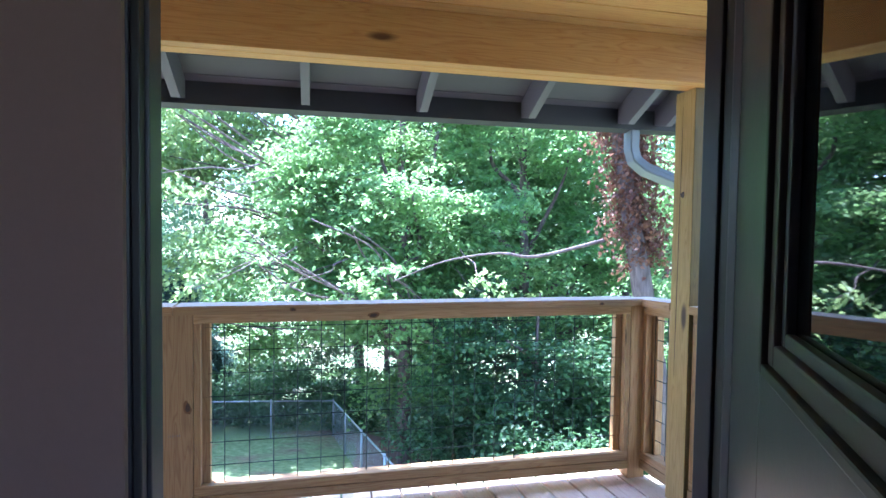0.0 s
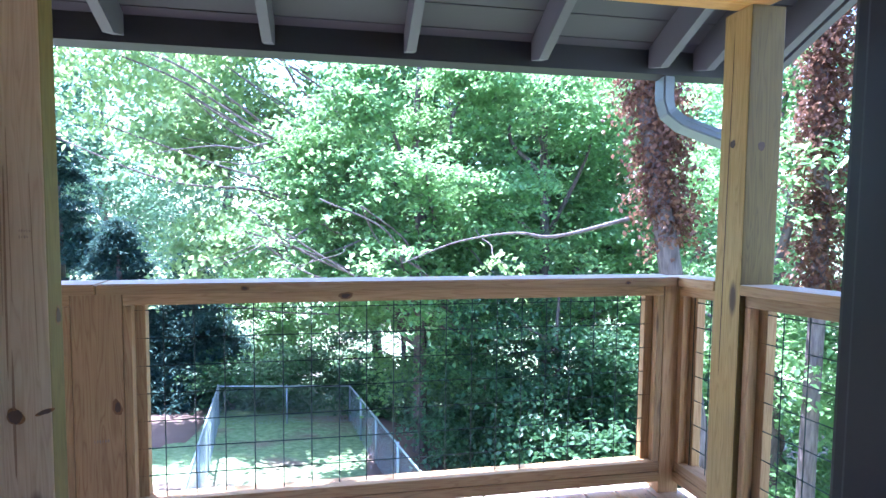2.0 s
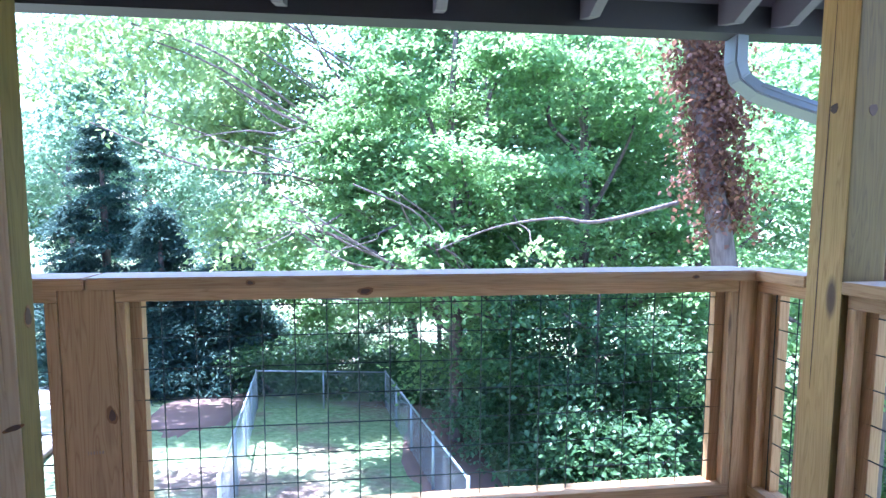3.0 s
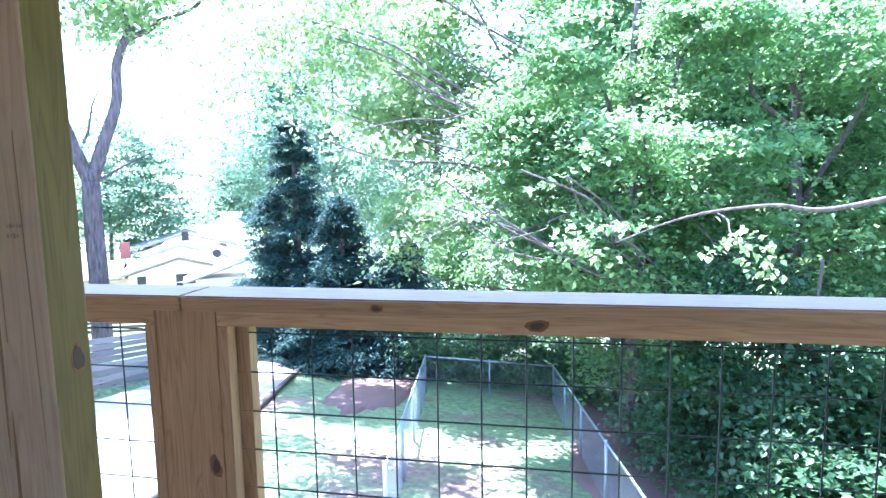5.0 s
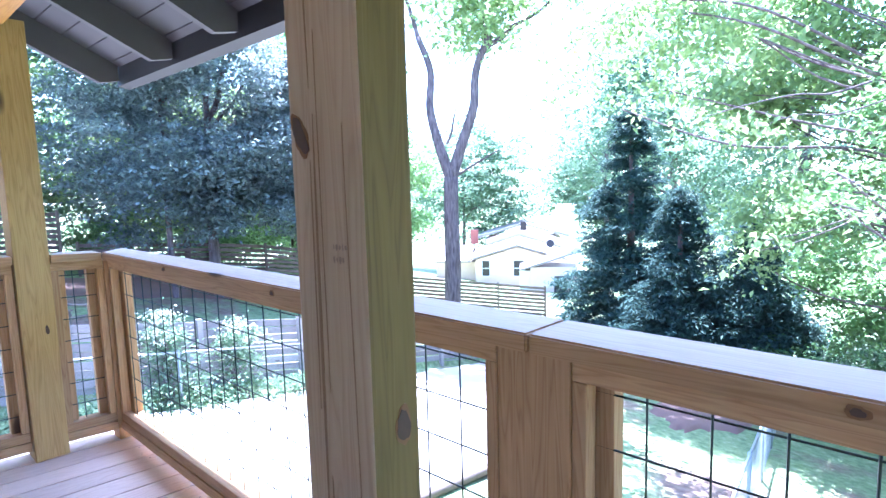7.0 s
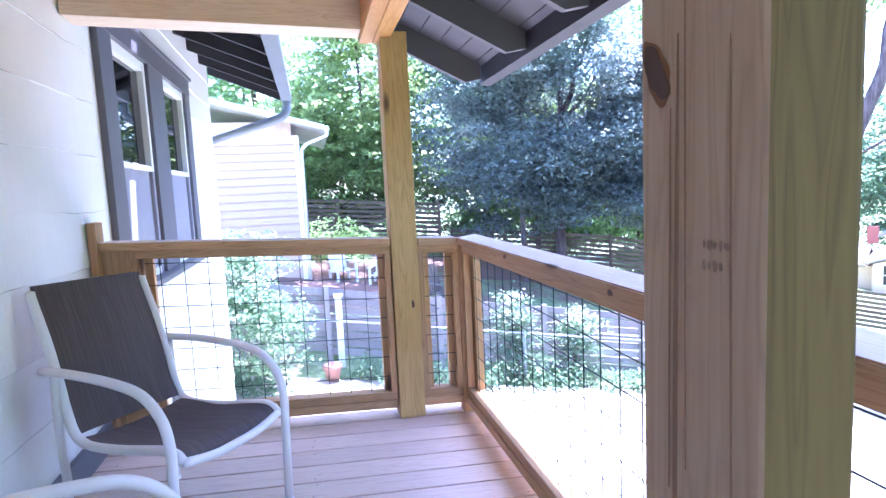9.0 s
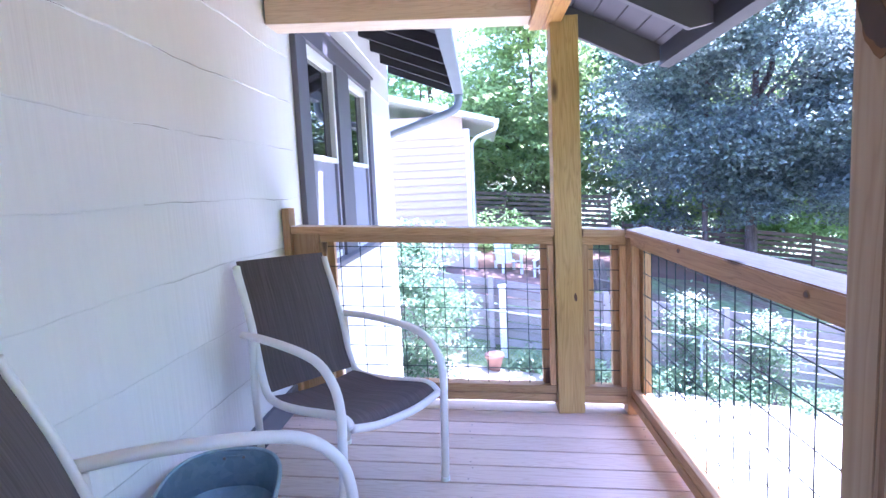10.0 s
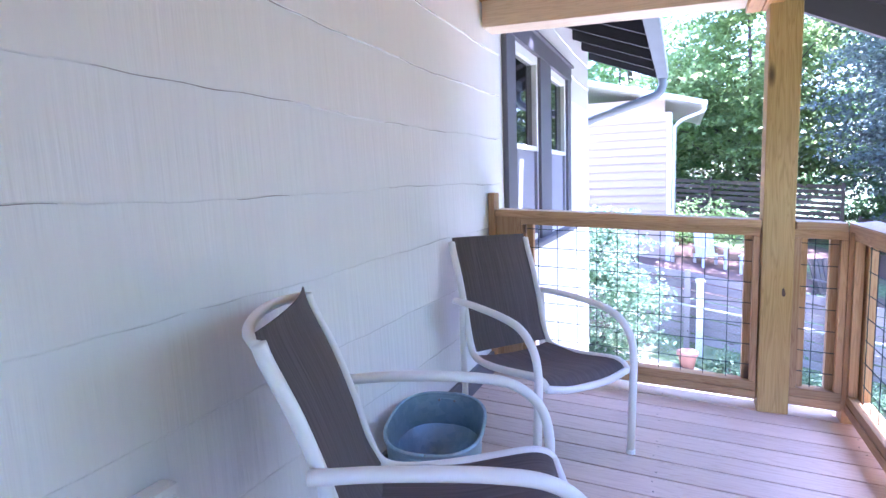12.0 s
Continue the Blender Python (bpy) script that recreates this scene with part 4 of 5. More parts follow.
def tub(at, turn):
    t = thing("galvanised_tub", "oval galvanised steel tub standing on the deck", "tub", at, turn)
    t.matrix_world = Matrix.Translation((at[0], at[1], fall_z(at[1]) + 0.001)) @ Matrix.Rotation(-math.atan(FALL), 4, "X") @ Matrix.Rotation(radians(turn), 4, "Z")

    def oval(a, b, z, n=40):
        pts = []
        for k in range(n):
            an = 2 * math.pi * k / n
            c, s = math.cos(an), math.sin(an)
            pts.append(Vector((a * math.copysign(abs(c) ** 0.72, c), b * math.copysign(abs(s) ** 0.8, s), z)))
        return pts
    bm = bmesh.new()
    prof = [(0.190, 0.125, 0.004), (0.200, 0.132, 0.02), (0.227, 0.152, 0.17), (0.232, 0.156, 0.178), (0.229, 0.153, 0.186), (0.250, 0.165, 0.292),
            (0.246, 0.161, 0.292), (0.225, 0.149, 0.186), (0.227, 0.151, 0.178), (0.223, 0.148, 0.17), (0.172, 0.108, 0.024), (0.160, 0.098, 0.012)]
    rings = [[bm.verts.new(p) for p in oval(*q)] for q in prof]
    for a, b in zip(rings, rings[1:]):
        for k in range(40):
            bm.faces.new((a[k], a[(k + 1) % 40], b[(k + 1) % 40], b[k]))
    bm.faces.new(rings[0][::-1])
    bm.faces.new(rings[-1])
    bmesh.ops.recalc_face_normals(bm, faces=bm.faces[:])
    part("shell", bm, GALV, t, smooth=True).data.set_sharp_from_angle(angle=radians(28))
    rim = oval(0.250, 0.165, 0.293)
    part("rim", tube(rim + [rim[0]], 0.0065, 8), GALV, t, "rolled rim", True)
    for s in (-1, 1):
        part("handle_plate", box((0.006, 0.09, 0.035), (s * 0.243, 0, 0.258), 0.002), GALV, t)
        part("handle", tube(spline([(s * 0.249, -0.045, 0.258), (s * 0.267, -0.042, 0.235), (s * 0.273, 0, 0.222), (s * 0.267, 0.042, 0.235), (s * 0.249, 0.045, 0.258)], 5), 0.004, 8), GALV, t, smooth=True)
        for y in (-0.03, 0.03):
            part("rivet", tube([Vector((s * 0.237, y, 0.268)), Vector((s * 0.249, y, 0.268))], 0.005, 8), NAIL, t)
    return t


tub((-1.12, 0.225, 0.0), 14.0)

outlet = thing("outlet_cover", "white weatherproof outlet cover on the siding", "outlet", (-0.15, 0.012, 0.535))
part("cover", box((0.10, 0.05, 0.13), (0, 0.026, 0), 0.012), PLASTIC, outlet)
for i in range(5):
    part("rib", box((0.006, 0.004, 0.03), (-0.03 + i * 0.015, 0.053, 0.03), 0.001), PLASTIC, outlet)

# ---- ground ----


def wall_line_x(y):
    return -10.4 + 0.05 * y


def ground_z(x, y):
    low = -2.6 - 0.076 * max(x, -11.0) - 0.16 * y
    if y > 60:
        low += 0.10 * (y - 60)
    if x > 10:
        low += 0.03 * (x - 10)
    wl = wall_line_x(y)
    if x < wl and y < 16:
        high = low + 0.55
        k = min(1.0, (wl - x) / 0.25)
        fade = max(0.0, min(1.0, (16 - y) / 4.0))
        return low + (high - low) * k * fade + 0.05 * min(wl - x, 16.0) * fade
    return low


gx = np.concatenate([np.linspace(-900, -60, 12), np.linspace(-50, -12, 30), np.linspace(-11.6, -9.4, 24), np.linspace(-9, 30, 60), np.linspace(36, 900, 14)])
gy = np.concatenate([np.linspace(-900, -40, 10), np.linspace(-30, 50, 90), np.linspace(56, 110, 12), np.linspace(130, 900, 8)])
verts = [(x, y, max(-14, min(12, ground_z(x, min(max(y, -25), 130)))) + (0.05 * noise.noise((x * 0.7, y * 0.7, 0)) if abs(x) < 40 else 0)) for y in gy for x in gx]
nx = len(gx)
idx = np.array([(j * nx + i, j * nx + i + 1, (j + 1) * nx + i + 1, (j + 1) * nx + i) for j in range(len(gy) - 1) for i in range(nx - 1)])
ground = raw_mesh("ground", np.array(verts), idx, GROUND, True)
tagged(ground, "sloping yard of dappled grass and bare earth", "ground", kind="structure")


def strip(name, pts_l, pts_r, mat, label, cat, lift=0.07):
    """A paved strip that lies on the slope between two edges."""
    v, f = [], []
    n = 24
    for i in range(n + 1):
        t = i / n
        for pl in (pts_l, pts_r):
            k = t * (len(pl) - 1)
            j = min(int(k), len(pl) - 2)
            p = Vector(pl[j]).lerp(Vector(pl[j + 1]), k - j)
            v.append((p.x, p.y, ground_z(p.x, p.y) + lift))
    for i in range(n):
        f.append((2 * i, 2 * i + 1, 2 * i + 3, 2 * i + 2))
    ob = raw_mesh(name, np.array(v), np.array(f), mat)
    sol = ob.modifiers.new("edge", "SOLIDIFY")
    sol.thickness, sol.offset = 0.12, -1
    return tagged(ob, label, cat, kind="structure")


strip("driveway", [(-9.4, -2.0), (-9.3, 6.0), (-9.5, 19.5)], [(-4.6, -2.0), (-4.9, 8.0), (-7.4, 19.0)], GRAVEL, "pale sunlit gravel drive beside the yard", "driveway")
strip("timber_edging", [(-4.6, 2.0), (-4.9, 8.0), (-7.4, 19.0)], [(-4.5, 2.0), (-4.8, 8.0), (-7.3, 19.0)], FENCEWOOD, "dark timber edging along the drive", "edging", 0.16)
# dark ground added below the deck so the gaps between boards look darker
strip("bare_earth_bed", [(-2.9, -0.3), (-2.9, 3.0)], [(3.2, -0.3), (3.2, 3.0)], EARTH, "dark earth strip added under the deck to darken the board gaps", "soil", 0.06)


def patch(name, at, rx, ry, mat, label, cat, seed, lift=0.065):
    """A ground patch with a ragged outline that lies on the slope."""
    verts, faces = [], []
    n, rings = 72, 9
    for k in range(rings + 1):
        for i in range(n):
            a = 2 * math.pi * i / n
            e = 1 + 0.30 * noise.noise((math.cos(a) * 1.6 + seed, math.sin(a) * 1.6, 0)) + 0.16 * noise.noise((math.cos(a) * 7 + seed, math.sin(a) * 7, 3))
            u = k / rings * e
            x, y = at[0] + rx * u * math.cos(a), at[1] + ry * u * math.sin(a)
            verts.append((x, y, ground_z(x, y) + lift - (0.12 if k == rings else 0)))
    for k in range(rings):
        for i in range(n):
            faces.append((k * n + i, k * n + (i + 1) % n, (k + 1) * n + (i + 1) % n, (k + 1) * n + i))
    return tagged(raw_mesh(name, np.array(verts), np.array(faces), mat, True), label, cat, kind="structure")


patch("mulch_bed", (-4.1, 16.6), 1.1, 3.6, EARTH, "bare reddish earth beside the lawn fence", "soil", 2.3)
patch("mulch_bed", (2.6, 13.0), 1.0, 5.5, EARTH, "shaded leaf litter along the fence foot", "soil", 5.1)
patch("yard_earth", (-15.6, -0.4), 4.4, 4.4, EARTH, "trodden brown earth of the upper yard", "soil", 8.7)
patch("yard_earth", (-19.5, 9.5), 2.4, 6.5, EARTH, "bare shaded earth under the purple tree", "soil", 11.9)

# ---- fences ----


def board_wall(name, p0, p1, height, label, mat, rows, gap, posts=2.2, level=1.0, group=""):
    """A fence of level boards on posts that follows the slope from p0 to p1."""
    t = thing(name, label, "fence", (0, 0, 0), group=group)
    p0, p1 = Vector(p0), Vector(p1)
    L = (p1 - p0).length
    n = max(1, round(L / posts))
    d = (p1 - p0) / n
    ang = math.atan2(d.y, d.x)
    nrm = Vector((-math.sin(ang), math.cos(ang)))
    bh = height / rows
    zmid = ground_z(p0.x * 0.5 + p1.x * 0.5 + 0.4, p0.y * 0.5 + p1.y * 0.5)

    def foot(p):
        return zmid + (ground_z(p.x + 0.4, p.y) - zmid) * level
    for i in range(n + 1):
        p = p0 + d * i
        z = foot(p)
        bm = box((0.1, 0.1, height + 0.5), (0, 0, 0), 0.004)
        o = part("fence_post", bm, mat, t)
        o.matrix_local = Matrix.Translation((p.x, p.y, z + height / 2 - 0.2)) @ Matrix.Rotation(ang, 4, "Z")
    me = None
    for i in range(n):
        a, b = p0 + d * i, p0 + d * (i + 1)
        za, zb = foot(a), foot(b)
        for k in range(rows):
            if me is None:
                bm = box((0.03, d.length + 0.02, bh - gap), (0, 0, 0), 0.003)
                me = bpy.data.meshes.new("board")
                bm.to_mesh(me)
                bm.free()
                me.materials.append(mat)
            o = new("board", me)
            o.parent = t
            m = (a + b) / 2 + nrm * (0.065 + (0.03 if (k + i) % 2 else 0))
            tilt = math.atan2(zb - za, d.length) + random.uniform(-0.006, 0.006)
            o.matrix_local = Matrix.Translation((m.x, m.y, (za + zb) / 2 + bh * (k + 0.5))) @ Matrix.Rotation(ang - math.pi / 2, 4, "Z") @ Matrix.Rotation(tilt, 4, "X")
    return t


random.seed(5)
board_wall("board_fence", (wall_line_x(-1), -1.0), (wall_line_x(14), 14.0), 1.45, "weathered grey timber retaining fence of level boards", GREYWOOD, 9, 0.022)
board_wall("slat_fence", (-24.0, -6.0), (-22.0, 6.0), 1.7, "dark slatted back fence under the trees", FENCEWOOD, 9, 0.06, level=0.45, group="slat fences")
board_wall("slat_fence", (-22.0, 6.5), (-19.5, 17.0), 1.7, "dark slatted back fence under the trees", FENCEWOOD, 9, 0.06, level=0.45, group="slat fences")
board_wall("slat_fence", (-21.0, 21.0), (-15.5, 26.0), 1.6, "dark slatted fence below the forked tree", FENCEWOOD, 8, 0.06, group="slat fences")


def chain_link(p0, p1, label, h=1.15, cell=0.075, group="chain link fences"):
    """Posts, rails and woven wire, following the slope."""
    t = thing("chain_link_fence", label, "fence", group=group)
    p0, p1 = Vector(p0), Vector(p1)
    L = (p1 - p0).length
    n = max(1, round(L / 2.4))
    d = (p1 - p0) / L
    gz = lambda s: ground_z((p0 + d * s).x, (p0 + d * s).y)
    for i in range(n + 1):
        s = L * i / n
        p = p0 + d * s
        part("fence_post", tube([Vector((p.x, p.y, gz(s) - 0.3)), Vector((p.x, p.y, gz(s) + h + 0.05))], 0.028, 8), CHAIN, t, smooth=True)
    line = [Vector(((p0 + d * L * i / n).x, (p0 + d * L * i / n).y, gz(L * i / n) + h)) for i in range(n + 1)]
    part("top_rail", tube(line, 0.021, 8), CHAIN, t, smooth=True)
    v, f = [], []
    r = 0.0012

    def stick(a, b):
        k = len(v)
        nn = Vector((-d.y, d.x, 0))
        ax = (b - a).normalized()
        sd = ax.cross(nn).normalized()
        for q in (a, b):
            for o in (nn * r, sd * r, -nn * r, -sd * r):
                v.append(q + o)
        for j in range(4):
            f.append((k + j, k + (j + 1) % 4, k + 4 + (j + 1) % 4, k + 4 + j))
    m = int(L / cell)
    for i in range(-int(h / cell), m + 1):
        for sgn in (1, -1):
            s0, s1 = i * cell, i * cell + h
            za, zb = (0.0, h) if sgn > 0 else (h, 0.0)
            if s0 < 0:
                za = za + sgn * (-s0)
                s0 = 0.0
            if s1 > L:
                zb = zb - sgn * (s1 - L)
                s1 = L
            if s1 - s0 < 0.02:
                continue
            a, b = p0 + d * s0, p0 + d * s1
            stick(Vector((a.x, a.y, gz(s0) + za)), Vector((b.x, b.y, gz(s1) + zb)))
    o = raw_mesh("woven_wire", np.array([tuple(q) for q in v]), np.array(f), CHAIN)
    o.parent = t
    tagged(o, kind="stuff")
    return t


chain_link((-1.2, 7.4), (-2.6, 16.6), "galvanised chain link fence beside the lawn")
chain_link((-2.6, 16.6), (1.2, 17.4), "galvanised chain link fence across the lawn's far end")
chain_link((1.2, 17.4), (2.2, 7.5), "galvanised chain link fence under the bushes")
chain_link((-9.75, -0.6), (-9.55, 7.5), "galvanised chain link fence before the timber wall", h=1.0, cell=0.07)
chain_link((-8.2, -2.4), (-9.7, -0.6), "galvanised chain link fence by the house corner", h=1.0, cell=0.07)

# ---- buildings beyond ----
garage = thing("outbuilding", "pale lap-sided outbuilding with a white gutter", "building", (0, 0, 0))
GX, GY0, GY1 = -15.0, -6.0, 0.75
part("wall", span(GX - 5, GX, GY0, GY1, -2.6, 2.75), PEACH, garage)
for k in range(26):
    z = 2.72 - 0.205 * (k + 1)
    bm = bmesh.new()
    vv = [bm.verts.new(p) for p in ((GX + 0.003, GY0, z + 0.215), (GX + 0.003, GY1, z + 0.215), (GX + 0.04, GY1, z), (GX + 0.04, GY0, z), (GX + 0.003, GY1, z), (GX + 0.003, GY0, z))]
    bm.faces.new((vv[0], vv[3], vv[2], vv[1]))
    bm.faces.new((vv[3], vv[5], vv[4], vv[2]))
    bm.faces.new((vv[1], vv[2], vv[4]))
    bm.faces.new((vv[0], vv[5], vv[3]))
    part("lap_board", bm, PEACH, garage)
part("corner_board", span(GX + 0.001, GX + 0.055, GY1 - 0.09, GY1 + 0.03, -2.6, 2.72, 0.004), WHITE, garage)
bm = bmesh.new()
prof = [(-7.0, 2.6), (-2.2, 3.75), (1.45, 2.82), (1.45, 2.94), (-2.2, 3.9), (-7.0, 2.74)]
a = [bm.verts.new((GX + 0.5, y, z)) for y, z in prof]
b = [bm.verts.new((GX - 5.4, y, z)) for y, z in prof]
for i in range(6):
    j = (i + 1) % 6
    bm.faces.new((a[i], b[i], b[j], a[j]))
bm.faces.new((a[0], a[1], a[4], a[5]))
bm.faces.new((a[1], a[2], a[3], a[4]))
bm.faces.new((b[0], b[5], b[4], b[1]))
bm.faces.new((b[1], b[4], b[3], b[2]))
bmesh.ops.recalc_face_normals(bm, faces=bm.faces[:])
part("roof", bm, WHITE, garage, "white edged low roof")
part("gable", span(GX - 0.02, GX - 0.001, -4.6, 0.6, 2.75, 3.1), PEACH, garage)
part("gutter", span(GX - 5.4, GX + 0.5, 1.44, 1.56, 2.78, 2.92, 0.02), WHITE, garage)
part("downspout", tube(spline([(GX + 0.42, 1.5, 2.78), (GX + 0.4, 1.45, 2.66), (GX + 0.2, 1.0, 2.5), (GX + 0.08, 0.84, 2.35)], 5) + [Vector((GX + 0.08, 0.84, -2.0))], 0.045, 8), WHITE, garage, smooth=True)

cottage = thing("house", "pale stucco house with a low gabled roof, far down the slope", "house", (-33.6, 49.0, -10.4), 34.0)


def gable_roof(x0, x1, y0, y1, eave, ridge, thick, mat, along_y=True):
    """A gabled roof slab over a rectangle, with its ridge along y or x."""
    m, h = ((x0 + x1) / 2, (x1 - x0) / 2) if along_y else ((y0 + y1) / 2, (y1 - y0) / 2)
    prof = [(m - h, eave), (m, ridge), (m + h, eave), (m + h, eave + thick), (m, ridge + thick), (m - h, eave + thick)]
    bm = bmesh.new()
    lo, hi = (y0, y1) if along_y else (x0, x1)
    a = [bm.verts.new((u, lo, z) if along_y else (lo, u, z)) for u, z in prof]
    b = [bm.verts.new((u, hi, z) if along_y else (hi, u, z)) for u, z in prof]
    for i in range(6):
        j = (i + 1) % 6
        bm.faces.new((a[i], b[i], b[j], a[j]))
    for q in (a, b):
        bm.faces.new((q[0], q[1], q[4], q[5]))
        bm.faces.new((q[1], q[2], q[3], q[4]))
    bmesh.ops.recalc_face_normals(bm, faces=bm.faces[:])
    return part("roof", bm, mat, cottage)


def gable_wall(x0, x1, y, z0, z1):
    bm = bmesh.new()
    bm.faces.new([bm.verts.new(p) for p in ((x0, y, z0), (x1, y, z0), ((x0 + x1) / 2, y, z1))])
    ex = bmesh.ops.extrude_face_region(bm, geom=bm.faces[:])
    bmesh.ops.translate(bm, vec=(0, 0.1, 0), verts=[v for v in ex["geom"] if isinstance(v, bmesh.types.BMVert)])
    bmesh.ops.recalc_face_normals(bm, faces=bm.faces[:])
    part("gable", bm, TAN, cottage)


part("wall", span(-4.4, 4.4, 0, 9, 0, 3.55), TAN, cottage)
gable_roof(-5.1, 5.1, -0.55, 9.5, 3.5, 5.0, 0.2, SHINGLE)
gable_wall(-4.4, 4.4, 0.002, 3.55, 4.85)
for x, w in ((-3.3, 0.75), (0.15, 1.05)):
    wd = part("window", span(x - w / 2 - 0.1, x + w / 2 + 0.1, -0.06, -0.002, 1.75, 3.55), WHITE, cottage)
    for zz in (1.85, 2.69):
        part("pane", span(x - w / 2, x + w / 2, -0.075, -0.061, zz, zz + 0.76), DARKTRIM, wd, "dark window pane")
part("wing", span(-9.0, -4.42, 2.5, 9, 0, 3.0), TAN, cottage)
gable_roof(-9.6, -5.12, 1.8, 9.6, 3.0, 4.3, 0.2, SHINGLE, False)
part("rear_wall", span(-4.0, 5.0, 9.6, 16, 0, 4.8), TAN, cottage)
gable_roof(-5.0, 6.0, 9.51, 16.6, 4.9, 6.5, 0.22, SHINGLE)
gable_wall(-4.0, 5.0, 9.61, 4.8, 6.35)
part("chimney", span(4.4, 6.6, 10, 11.6, 5.2, 8.6, 0.02), WHITE, cottage)
part("chimney_cap", span(4.2, 6.8, 9.8, 11.8, 8.601, 8.8, 0.02), WHITE, cottage)
part("brick_chimney", span(-5.9, -5.0, 9.8, 10.6, 4.2, 5.9, 0.02), BRICK, cottage)
part("vent_box", span(0.2, 0.9, 9.0, 9.5, 5.9, 6.9, 0.02), DARKTRIM, cottage)
part("dish", tube([Vector((3.6, 2.0, 4.3)), Vector((3.6, 2.0, 4.9)), Vector((3.5, 1.7, 5.0)), Vector((3.42, 1.5, 5.05))], 0.42, 10, 1.0, lambda t: 0.1 if t < 0.5 else 1.0), DARKTRIM, cottage, "dark satellite dish on the roof")
shed = thing("shed", "small tan shed with a sloping dark roof edge", "shed", (-27.4, 45.6, ground_z(-27.4, 45.6)), 34.0)
part("wall", span(-1.9, 2.4, 0, 3, 0, 2.35), TAN, shed)
part("side_panel", span(-2.9, -1.91, 0.2, 3, 0, 2.0), WHITE, shed)
bm = box((5.8, 3.8, 0.16), (0, 0, 0), 0.02)
bmesh.ops.rotate(bm, cent=(0, 0, 0), matrix=Matrix.Rotation(radians(-17), 3, "Y"), verts=bm.verts)
bmesh.ops.translate(bm, vec=(-0.1, 1.4, 3.0), verts=bm.verts)
part("roof", bm, SHINGLE, shed)
part("door", span(0.3, 1.3, -0.05, -0.001, 0, 1.5), DARKTRIM, shed)

# ---- plants ----


def leaf_mesh(name, centres, spreads, counts, size, mat, parent, flat=0.55, droop=0.25, seed=1, label="", long=1.0, spray=40):
    """A crown of many small folded leaves, set in sprays round the given centres."""
    rg = np.random.default_rng(seed)
    cen = np.repeat(np.asarray(centres, float), counts, axis=0)
    spr = np.repeat(np.asarray(spreads, float), counts)[:, None]
    n = len(cen)
    # sprays: flat layered fans of leaves that hang outwards from each clump
    k = max(1, n // spray)
    tw_i = rg.integers(0, n, k)
    out = rg.normal(0, 1, (k, 3)) * np.array([1, 1, 0.75])
    tw = cen[tw_i] + out * spr[tw_i] * 0.45
    fan = size * math.sqrt(spray) * rg.uniform(0.45, 0.8, k)
    slope = -droop + rg.normal(0, 0.22, k)
    dirn = out[:, :2] / np.maximum(np.linalg.norm(out[:, :2], axis=1), 1e-6)[:, None]
    pick = rg.integers(0, k, n)
    off = rg.normal(0, 0.55, (n, 2)) * fan[pick][:, None]
    along = (off * dirn[pick]).sum(1)
    pos = tw[pick] + np.column_stack([off, along * slope[pick] + rg.normal(0, 0.28, n) * size])
    s = size * rg.uniform(0.6, 1.3, n)[:, None]
    az = rg.uniform(0, 2 * np.pi, n)
    tip = np.stack([np.cos(az), np.sin(az), -droop + rg.normal(0, flat, n)], 1)
    tip /= np.linalg.norm(tip, axis=1)[:, None]
    side = np.cross(tip, np.array([0, 0, 1.0]) + rg.normal(0, 0.4, (n, 3)))
    side /= np.linalg.norm(side, axis=1)[:, None]
    up = np.cross(side, tip)
    v = np.empty((n, 4, 3))
    v[:, 0] = pos
    v[:, 1] = pos + s * (0.45 * long * tip + 0.34 * side + 0.12 * up)
    v[:, 2] = pos + s * (1.0 * long * tip - 0.06 * up)
    v[:, 3] = pos + s * (0.45 * long * tip - 0.34 * side + 0.12 * up)
    base = np.arange(n)[:, None] * 4
    f = np.concatenate([base + np.array([0, 1, 2]), base + np.array([0, 2, 3])])
    ob = raw_mesh(name, v.reshape(-1, 3), f, mat)
    ob.parent = parent
    tagged(ob, label, kind="stuff")
    return ob


def limb(p0, p1, r0, r1, bend=0.15, seed=0, steps=5):
    rg = random.Random(seed)
    p0, p1 = Vector(p0), Vector(p1)
    L = (p1 - p0).length
    pts = [p0]
    for i in (1, 2, 3):
        pts.append(p0.lerp(p1, i / 4) + Vector((rg.uniform(-1, 1), rg.uniform(-1, 1), rg.uniform(-0.6, 0.6))) * L * bend * 0.35)
    pts.append(p1)
    return tube(spline(pts, steps), r0, 8, 1.0, lambda t: 1 + (r1 / r0 - 1) * t)


def crown_points(c, rad, n, seed, hollow=0.35):
    """Clump centres in an uneven ellipsoid, thinned towards its middle."""
    rg = np.random.default_rng(seed)
    out = []
    while len(out) < n:
        p = rg.uniform(-1, 1, 3)
        r = np.linalg.norm(p)
        if hollow < r < 1 and noise.noise((p[0] * 1.7 + seed, p[1] * 1.7, p[2] * 1.7)) > -0.22:
            out.append(np.array(c) + p * np.array(rad))
    return np.array(out)


